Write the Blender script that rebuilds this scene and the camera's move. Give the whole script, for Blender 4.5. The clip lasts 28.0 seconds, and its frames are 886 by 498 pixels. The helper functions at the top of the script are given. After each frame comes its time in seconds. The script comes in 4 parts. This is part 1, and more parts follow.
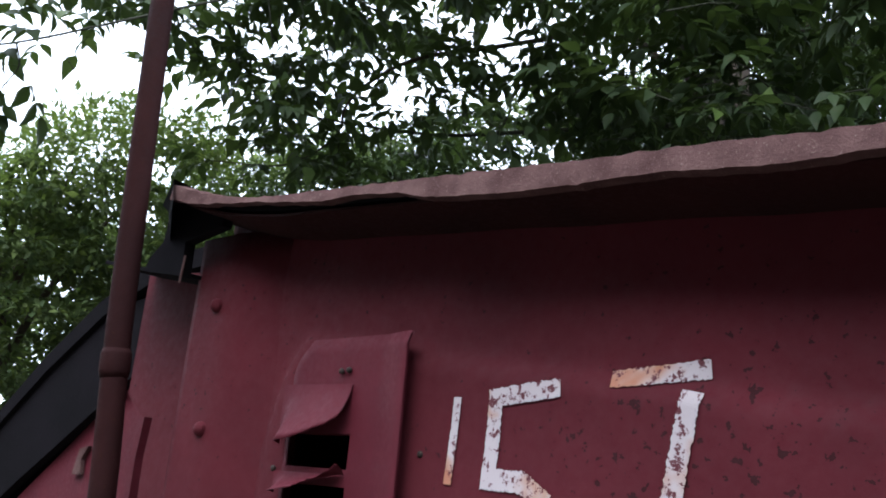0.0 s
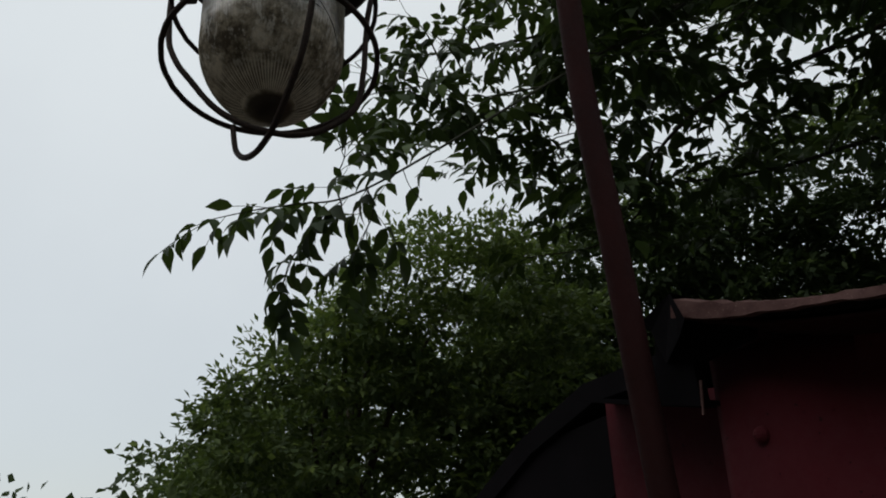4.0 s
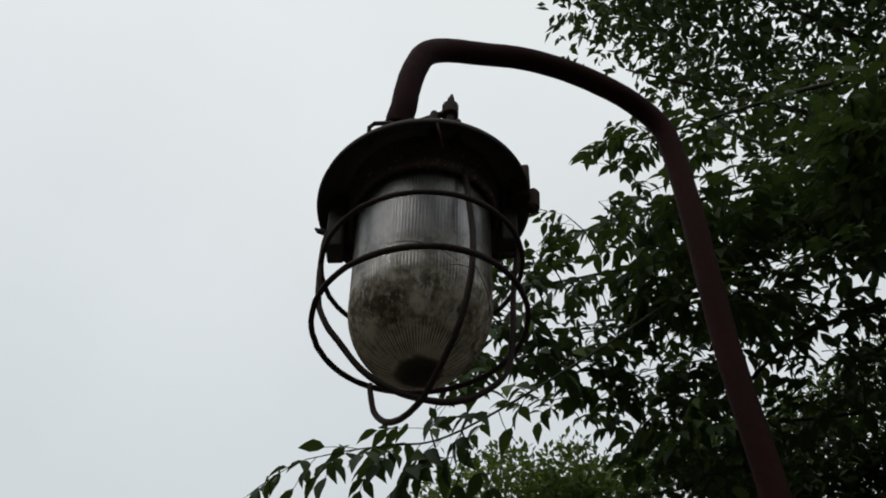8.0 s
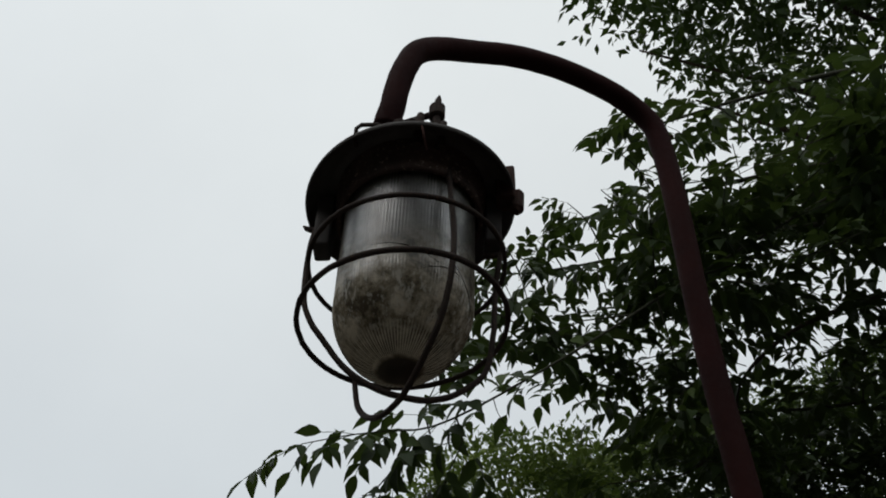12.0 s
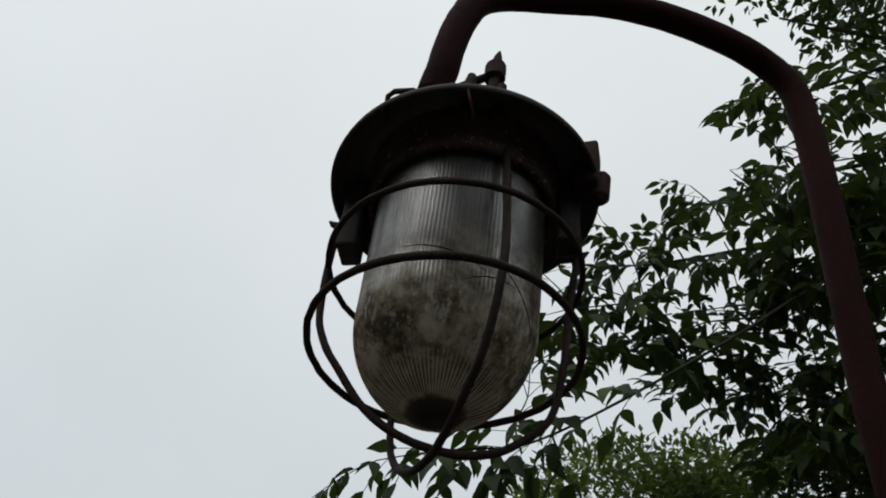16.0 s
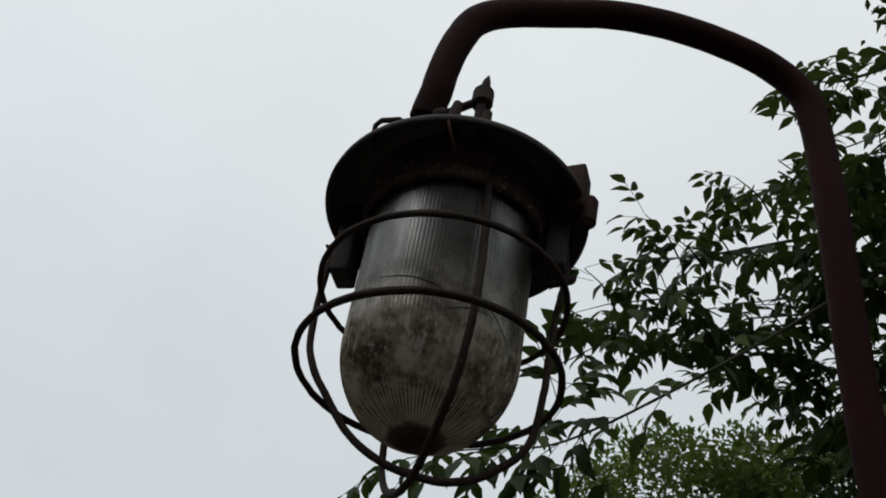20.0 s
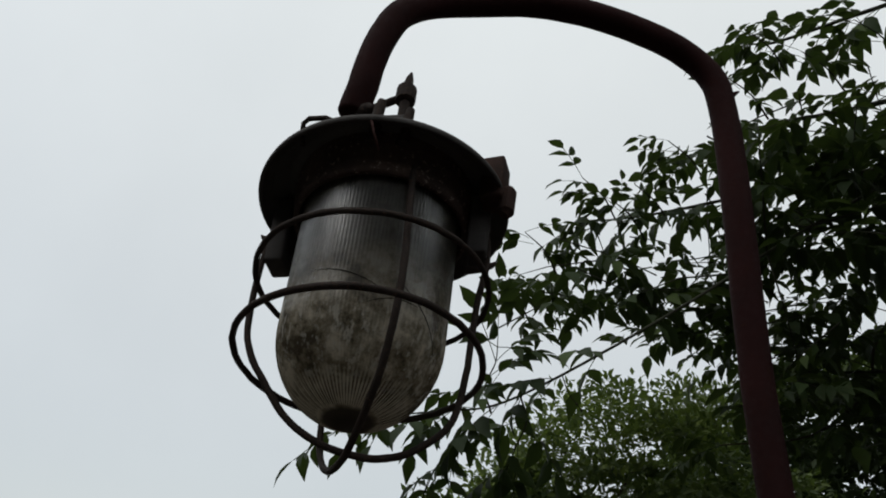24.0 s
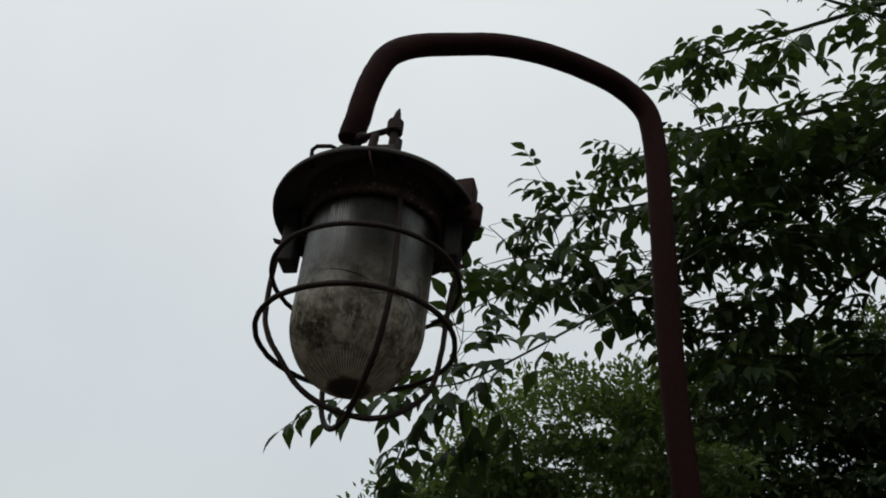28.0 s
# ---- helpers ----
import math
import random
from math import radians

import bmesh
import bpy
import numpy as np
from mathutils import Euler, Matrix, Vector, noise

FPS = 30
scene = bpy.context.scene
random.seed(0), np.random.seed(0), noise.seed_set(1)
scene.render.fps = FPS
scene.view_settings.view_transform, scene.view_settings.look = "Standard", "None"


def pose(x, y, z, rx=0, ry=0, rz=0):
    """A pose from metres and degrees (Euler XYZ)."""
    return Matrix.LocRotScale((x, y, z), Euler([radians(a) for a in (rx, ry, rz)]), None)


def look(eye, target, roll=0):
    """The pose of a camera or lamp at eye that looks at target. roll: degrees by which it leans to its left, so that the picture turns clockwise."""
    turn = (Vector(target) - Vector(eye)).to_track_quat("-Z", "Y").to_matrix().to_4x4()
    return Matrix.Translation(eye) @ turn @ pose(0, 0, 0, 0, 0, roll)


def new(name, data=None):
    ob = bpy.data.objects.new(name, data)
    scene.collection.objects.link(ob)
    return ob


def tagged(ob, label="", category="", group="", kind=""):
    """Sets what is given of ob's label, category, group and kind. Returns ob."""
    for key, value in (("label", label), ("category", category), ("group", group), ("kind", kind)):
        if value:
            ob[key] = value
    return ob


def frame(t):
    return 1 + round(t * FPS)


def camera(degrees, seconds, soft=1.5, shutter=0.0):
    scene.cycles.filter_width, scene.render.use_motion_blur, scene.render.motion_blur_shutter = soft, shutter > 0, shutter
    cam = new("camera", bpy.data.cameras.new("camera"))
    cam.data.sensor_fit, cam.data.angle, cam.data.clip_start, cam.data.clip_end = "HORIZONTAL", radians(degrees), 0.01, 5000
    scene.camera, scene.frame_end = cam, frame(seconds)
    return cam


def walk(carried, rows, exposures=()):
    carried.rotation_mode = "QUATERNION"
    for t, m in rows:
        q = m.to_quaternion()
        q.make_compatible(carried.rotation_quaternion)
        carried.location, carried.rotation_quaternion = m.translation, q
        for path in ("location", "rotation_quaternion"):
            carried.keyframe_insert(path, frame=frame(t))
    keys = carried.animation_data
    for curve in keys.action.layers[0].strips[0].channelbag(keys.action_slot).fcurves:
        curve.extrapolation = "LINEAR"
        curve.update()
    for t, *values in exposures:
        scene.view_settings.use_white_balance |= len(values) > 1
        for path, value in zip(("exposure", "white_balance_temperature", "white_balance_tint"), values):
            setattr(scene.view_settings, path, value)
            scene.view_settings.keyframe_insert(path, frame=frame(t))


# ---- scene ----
PATH = (
    (0.0, 0.3626, -0.4011, 1.6412, 105.930, -4.571, -23.584),
    (0.5, 0.3600, -0.3771, 1.6444, 105.440, -3.480, -21.299),
    (1.0, 0.3644, -0.3318, 1.6626, 104.731, -2.072, -17.156),
    (1.5, 0.3596, -0.2726, 1.6814, 105.104, -0.963, -14.349),
    (2.0, 0.3526, -0.2055, 1.7019, 105.475, 0.166, -10.949),
    (2.5, 0.2830, -0.1626, 1.6987, 107.074, -1.026, -9.898),
    (4.5, 0.0470, -0.1504, 1.7784, 112.939, 3.457, -2.905),
    (5.0, 0.0200, -0.1291, 1.8066, 117.357, 0.725, -2.554),
    (5.5, 0.0046, -0.1391, 1.8068, 122.414, 0.453, -1.901),
    (6.0, 0.0049, -0.1500, 1.8082, 124.730, 0.402, -1.617),
    (6.5, 0.0020, -0.1443, 1.8123, 125.254, 0.245, -1.434),
    (7.0, -0.0046, -0.1355, 1.8129, 125.094, 0.135, -1.424),
    (7.5, -0.0182, -0.1361, 1.8156, 125.056, 0.094, -1.526),
    (8.0, -0.0312, -0.1386, 1.8174, 125.239, 0.448, -2.089),
    (8.5, -0.0325, -0.1424, 1.8188, 125.346, 1.208, -3.257),
    (9.0, -0.0255, -0.1506, 1.8255, 125.182, 1.314, -3.856),
    (9.5, -0.0152, -0.1528, 1.8285, 124.590, 1.326, -4.074),
    (10.0, -0.0099, -0.1627, 1.8272, 124.014, 1.246, -4.119),
    (10.5, -0.0083, -0.1624, 1.8248, 123.936, 1.171, -3.861),
    (11.0, -0.0065, -0.1608, 1.8272, 123.993, 0.588, -3.151),
    (11.5, -0.0033, -0.1735, 1.8229, 123.832, -0.138, -2.335),
    (13.5, 0.0219, -0.1149, 1.8814, 123.550, -1.567, -0.242),
    (14.0, 0.0323, -0.0801, 1.9025, 123.632, -2.058, 0.765),
    (14.5, 0.0436, -0.0564, 1.9216, 123.415, -2.901, 1.799),
    (15.0, 0.0490, -0.0378, 1.9398, 123.163, -3.759, 3.346),
    (15.5, 0.0590, -0.0174, 1.9558, 122.833, -4.528, 4.349),
    (16.0, 0.0677, 0.0079, 1.9690, 122.137, -5.375, 5.690),
    (16.5, 0.0805, 0.0297, 1.9837, 121.746, -6.000, 6.469),
    (17.0, 0.0943, 0.0526, 1.9964, 121.789, -6.247, 7.039),
    (17.5, 0.0989, 0.0555, 2.0105, 121.388, -6.887, 7.793),
    (18.0, 0.1112, 0.0429, 2.0096, 121.549, -7.195, 8.041),
    (18.5, 0.1298, 0.0277, 2.0092, 121.763, -7.400, 8.553),
    (19.0, 0.1406, 0.0140, 2.0101, 121.872, -7.406, 9.295),
    (19.5, 0.1383, -0.0006, 2.0092, 121.645, -7.331, 10.144),
    (20.0, 0.1419, -0.0169, 2.0068, 120.175, -7.417, 9.980),
    (20.5, 0.1464, -0.0245, 2.0073, 119.405, -6.807, 11.053),
    (21.0, 0.1434, -0.0405, 2.0076, 118.759, -6.904, 11.544),
    (21.5, 0.1483, -0.0413, 2.0065, 117.799, -6.733, 11.554),
    (23.5, 0.1738, -0.0667, 2.0177, 117.006, -5.162, 8.510),
    (24.0, 0.1759, -0.0715, 2.0166, 117.168, -4.723, 7.731),
    (24.5, 0.1813, -0.0726, 2.0166, 117.295, -4.432, 7.092),
    (25.0, 0.1840, -0.0757, 2.0192, 117.366, -4.474, 6.957),
    (25.5, 0.1807, -0.0765, 2.0169, 117.419, -4.176, 7.116),
    (26.0, 0.1787, -0.0748, 2.0175, 117.112, -4.386, 6.949),
    (26.5, 0.1778, -0.0940, 2.0087, 117.039, -4.144, 6.794),
    (27.0, 0.1829, -0.1316, 1.9911, 116.824, -4.377, 6.254),
    (27.5, 0.1841, -0.1880, 1.9670, 116.627, -4.290, 5.635),
    (28.0, 0.1853, -0.2595, 1.9461, 116.243, -4.204, 5.095),
)
cam = camera(56.79, 28.0, soft=1.9)
EXPOSURES = ((0.0, 2.35, 5700, 14), (0.5, 2.25, 5700, 14), (1.0, 1.95, 5650, 14), (1.5, 1.5, 5550, 14), (2.0, 1.0, 5500, 14), (2.5, 0.5, 5650, 13), (4.5, 0.0, 6500, 10), (28.0, 0.0, 6500, 10))
walk(cam, [(t, pose(x, y, z, rx, ry, rz)) for t, x, y, z, rx, ry, rz in PATH], EXPOSURES)

# ---------------------------------------------------------------- light
world = bpy.data.worlds.new("overcast_sky")
scene.world = world
world.use_nodes = True
wt = world.node_tree
wt.nodes.clear()


def wnode(kind, **kw):
    n = wt.nodes.new(kind)
    for k, v in kw.items():
        n.inputs[k].default_value = v
    return n


sky = wt.nodes.new("ShaderNodeTexSky")
sky.sky_type = "NISHITA"
sky.sun_disc = False
sky.sun_elevation, sky.sun_rotation = radians(52), radians(-120)
tc = wt.nodes.new("ShaderNodeTexCoord")
sep = wt.nodes.new("ShaderNodeSeparateXYZ")
wt.links.new(tc.outputs["Generated"], sep.inputs[0])
ramp = wt.nodes.new("ShaderNodeValToRGB")
ramp.color_ramp.elements[0].position, ramp.color_ramp.elements[0].color = 0.05, (0.524, 0.545, 0.535, 1)
ramp.color_ramp.elements[1].position, ramp.color_ramp.elements[1].color = 0.85, (0.815, 0.845, 0.816, 1)
wt.links.new(sep.outputs["Z"], ramp.inputs[0])
nz = wnode("ShaderNodeTexNoise", Scale=2.2, Detail=5.0, Roughness=0.55)
wt.links.new(tc.outputs["Generated"], nz.inputs["Vector"])
mr = wt.nodes.new("ShaderNodeMapRange")
mr.inputs["To Min"].default_value, mr.inputs["To Max"].default_value = 0.90, 1.10
wt.links.new(nz.outputs["Fac"], mr.inputs["Value"])
mul = wt.nodes.new("ShaderNodeVectorMath")
mul.operation = "SCALE"
wt.links.new(ramp.outputs[0], mul.inputs[0])
wt.links.new(mr.outputs[0], mul.inputs["Scale"])
bg_sky = wnode("ShaderNodeBackground", Strength=0.03)
wt.links.new(sky.outputs[0], bg_sky.inputs[0])
bg_cloud = wnode("ShaderNodeBackground", Strength=0.94)
wt.links.new(mul.outputs[0], bg_cloud.inputs[0])
add = wt.nodes.new("ShaderNodeAddShader")
wt.links.new(bg_sky.outputs[0], add.inputs[0])
wt.links.new(bg_cloud.outputs[0], add.inputs[1])
wout = wt.nodes.new("ShaderNodeOutputWorld")
wt.links.new(add.outputs[0], wout.inputs[0])

sun_data = bpy.data.lights.new("sun", "SUN")
sun_data.energy, sun_data.angle, sun_data.color = 0.5, radians(40), (1.0, 0.97, 0.92)
sun = new("sun", sun_data)
sun.matrix_world = look((-6, -5, 10), (0, 0, 0))


# ---------------------------------------------------------------- materials
def material(name, rough=0.7, metal=0.0):
    m = bpy.data.materials.new(name)
    m.use_nodes = True
    b = m.node_tree.nodes["Principled BSDF"]
    b.inputs["Roughness"].default_value, b.inputs["Metallic"].default_value = rough, metal
    return m, m.node_tree, b


def tex(nt, kind, coord="Object", **kw):
    n = nt.nodes.new(kind)
    for k, v in kw.items():
        n.inputs[k].default_value = v
    if coord:
        c = nt.nodes.new("ShaderNodeTexCoord")
        nt.links.new(c.outputs[coord], n.inputs["Vector"])
    return n


def ramp_of(nt, src, stops):
    r = nt.nodes.new("ShaderNodeValToRGB")
    e = r.color_ramp.elements
    while len(e) < len(stops):
        e.new(0.5)
    for el, (p, c) in zip(e, stops):
        el.position, el.color = p, (*c, 1)
    nt.links.new(src, r.inputs[0])
    return r


def mix(nt, fac, a, b, mode="MIX"):
    n = nt.nodes.new("ShaderNodeMix")
    n.data_type, n.blend_type = "RGBA", mode
    for s, v in ((0, fac), (6, a), (7, b)):
        if hasattr(v, "links"):
            nt.links.new(v, n.inputs[s])
        elif isinstance(v, tuple):
            n.inputs[s].default_value = (*v, 1)
        else:
            n.inputs[s].default_value = v
    return n.outputs[2]


def bump(nt, b, height, strength=0.3, dist=0.002):
    n = nt.nodes.new("ShaderNodeBump")
    n.inputs["Strength"].default_value, n.inputs["Distance"].default_value = strength, dist
    nt.links.new(height, n.inputs["Height"])
    nt.links.new(n.outputs[0], b.inputs["Normal"])


def weathered(name, base, dark, rust, scale, rust_at=0.62, rough=0.55, metal=0.0, bump_s=0.35, chips=None, spec=0.16):
    """Painted metal with grime at a large scale, chips of rust at a small one."""
    m, nt, b = material(name, rough, metal)
    b.inputs["Specular IOR Level"].default_value = spec
    big = tex(nt, "ShaderNodeTexNoise", Scale=scale, Detail=6.0, Roughness=0.6)
    small = tex(nt, "ShaderNodeTexNoise", Scale=scale * 14, Detail=8.0, Roughness=0.7)
    c = ramp_of(nt, big.outputs["Fac"], [(0.3, dark), (0.65, base)]).outputs[0]
    f = ramp_of(nt, small.outputs["Fac"], [(rust_at, (0, 0, 0)), (rust_at + 0.05, (1, 1, 1))]).outputs[0]
    c = mix(nt, f, c, rust)
    if chips:
        pit = tex(nt, "ShaderNodeTexNoise", Scale=105.0, Detail=3.0, Roughness=0.55)
        # flaking spreads from one worn spot beside the painted number
        where = nt.nodes.new("ShaderNodeTexCoord")
        off = nt.nodes.new("ShaderNodeVectorMath")
        off.operation = "DISTANCE"
        off.inputs[1].default_value = (0.825, 0.115, 1.655)
        nt.links.new(where.outputs["Object"], off.inputs[0])
        zone = nt.nodes.new("ShaderNodeMapRange")
        for k_, v_ in (("From Min", 0.0), ("From Max", 0.24), ("To Min", 0.665), ("To Max", 0.48)):
            zone.inputs[k_].default_value = v_
        nt.links.new(off.outputs["Value"], zone.inputs["Value"])
        both = nt.nodes.new("ShaderNodeMath")
        both.operation = "MULTIPLY_ADD"
        both.inputs[1].default_value = 0.55
        nt.links.new(zone.outputs[0], both.inputs[0])
        nt.links.new(pit.outputs["Fac"], both.inputs[2])
        c = mix(nt, ramp_of(nt, both.outputs[0], [(0.958, (0, 0, 0)), (0.970, (1, 1, 1))]).outputs[0], c, chips)
    nt.links.new(c, b.inputs["Base Color"])
    r = ramp_of(nt, small.outputs["Fac"], [(0.3, (rough - 0.12,) * 3), (0.7, (min(rough + 0.2, 1),) * 3)])
    nt.links.new(r.outputs[0], b.inputs["Roughness"])
    bump(nt, b, small.outputs["Fac"], bump_s, 0.0015)
    return m


M_GARAGE = weathered("maroon_paint", (0.088, 0.0126, 0.0180), (0.066, 0.0100, 0.0142), (0.022, 0.008, 0.010), 5.0, 0.66, 0.74, 0.0, 0.25, (0.030, 0.0068, 0.0085))
M_SHEET = weathered("maroon_sheet_paint", (0.092, 0.0130, 0.0205), (0.070, 0.0105, 0.0165), (0.040, 0.013, 0.015), 9.0, 0.74, 0.6, 0.0, 0.12)
# pipe paint, also put on the eave underside to darken it as shade
M_PIPE_AND_SHADE = weathered("dark_red_pipe_paint_eave_shade", (0.028, 0.0086, 0.0082), (0.017, 0.0060, 0.0058), (0.030, 0.012, 0.008), 11.0, 0.60, 0.75, 0.0, 0.6, spec=0.08)
M_LIP = weathered("faded_roofing_edge", (0.115, 0.066, 0.060), (0.056, 0.028, 0.026), (0.200, 0.145, 0.130), 30.0, 0.60, 0.95, 0.0, 1.0, spec=0.05)
M_TAR = weathered("tarred_tin", (0.009, 0.0075, 0.009), (0.006, 0.0055, 0.006), (0.018, 0.008, 0.009), 8.0, 0.75, 0.95, spec=0.03)
M_CAP = weathered("blackened_cast_metal", (0.082, 0.076, 0.072), (0.050, 0.045, 0.043), (0.120, 0.080, 0.060), 16.0, 0.64, 0.7, 0.0, 0.5)
M_WIRE = weathered("rusty_wire", (0.044, 0.033, 0.028), (0.026, 0.020, 0.018), (0.085, 0.052, 0.038), 30.0, 0.56, 0.75, 0.0, 0.6)
M_COLLAR = weathered("rust_brown_collar", (0.095, 0.064, 0.052), (0.036, 0.027, 0.024), (0.26, 0.21, 0.18), 14.0, 0.58, 0.8, 0.0, 0.8)
M_HINGE = weathered("brown_rusted_iron", (0.060, 0.034, 0.028), (0.030, 0.02, 0.018), (0.09, 0.05, 0.03), 40.0, 0.58, 0.85, 0.0, 0.6)
M_BARK = weathered("bark", (0.060, 0.045, 0.032), (0.030, 0.024, 0.018), (0.018, 0.014, 0.012), 6.0, 0.6, 0.9, 0.0, 0.9)
M_LIGHT_BLOCK = weathered("light_block_wall", (0.050, 0.046, 0.042), (0.034, 0.032, 0.030), (0.028, 0.022, 0.018), 2.0, 0.6, 0.9)
M_TWIG = weathered("green_brown_twig", (0.034, 0.036, 0.020), (0.022, 0.021, 0.014), (0.03, 0.02, 0.015), 18.0, 0.66, 0.7)


def white_paint():
    m, nt, b = material("worn_white_paint", 0.75)
    flake = tex(nt, "ShaderNodeTexNoise", Scale=105.0, Detail=7.0, Roughness=0.7)
    patch = tex(nt, "ShaderNodeTexNoise", Scale=16.0, Detail=3.0)
    c = ramp_of(nt, patch.outputs["Fac"], [(0.49, (0.44, 0.385, 0.39)), (0.56, (0.40, 0.25, 0.19)), (0.63, (0.36, 0.15, 0.085))]).outputs[0]
    f = ramp_of(nt, flake.outputs["Fac"], [(0.545, (0, 0, 0)), (0.575, (1, 1, 1))]).outputs[0]
    nt.links.new(mix(nt, f, c, (0.086, 0.014, 0.020)), b.inputs["Base Color"])
    bump(nt, b, flake.outputs["Fac"], 0.5, 0.001)
    return m


M_WHITE = white_paint()


def leaf_material(name, dark, light, through_c, share=0.28):
    m = bpy.data.materials.new(name)
    m.use_nodes = True
    nt = m.node_tree
    b = nt.nodes["Principled BSDF"]
    b.inputs["Roughness"].default_value = 0.55
    b.inputs["Specular IOR Level"].default_value = 0.13
    g = nt.nodes.new("ShaderNodeNewGeometry")
    oi = nt.nodes.new("ShaderNodeObjectInfo")
    sm = nt.nodes.new("ShaderNodeMath")
    sm.operation = "ADD"
    nt.links.new(g.outputs["Random Per Island"], sm.inputs[0])
    nt.links.new(oi.outputs["Random"], sm.inputs[1])
    fr = nt.nodes.new("ShaderNodeMath")
    fr.operation = "FRACT"
    nt.links.new(sm.outputs[0], fr.inputs[0])
    c = ramp_of(nt, fr.outputs[0], [(0.0, dark), (0.85, light), (0.98, tuple(min(1, v * 1.7) for v in light)[:2] + (light[2],))]).outputs[0]
    spots = tex(nt, "ShaderNodeTexNoise", Scale=60.0, Detail=3.0)
    c = mix(nt, ramp_of(nt, spots.outputs["Fac"], [(0.58, (0, 0, 0)), (0.72, (0.6, 0.6, 0.6))]).outputs[0], c, (0.05, 0.045, 0.02))
    nt.links.new(c, b.inputs["Base Color"])
    tr = nt.nodes.new("ShaderNodeBsdfTranslucent")
    tr.inputs[0].default_value = (*through_c, 1)
    mx = nt.nodes.new("ShaderNodeMixShader")
    mx.inputs[0].default_value = share
    nt.links.new(b.outputs[0], mx.inputs[1])
    nt.links.new(tr.outputs[0], mx.inputs[2])
    nt.links.new(mx.outputs[0], nt.nodes["Material Output"].inputs[0])
    return m


M_LEAF = leaf_material("near_leaf", (0.018, 0.030, 0.012), (0.033, 0.052, 0.018), (0.065, 0.10, 0.02), 0.26)
M_LEAF_MID = leaf_material("mid_leaf", (0.020, 0.036, 0.012), (0.040, 0.066, 0.018), (0.05, 0.085, 0.015), 0.2)
M_LEAF_LIGHT = leaf_material("light_green_leaf", (0.038, 0.062, 0.025), (0.100, 0.134, 0.046), (0.11, 0.16, 0.032), 0.30)
# lighter copy of the light green leaf, painting the far crown's tips as lit
M_LEAF_LIT_TIP = leaf_material("lit_tip_leaf", (0.050, 0.080, 0.030), (0.140, 0.180, 0.060), (0.15, 0.22, 0.04), 0.34)
M_LEAF_FAR = leaf_material("far_leaf", (0.020, 0.032, 0.014), (0.043, 0.063, 0.024), (0.06, 0.095, 0.02), 0.22)


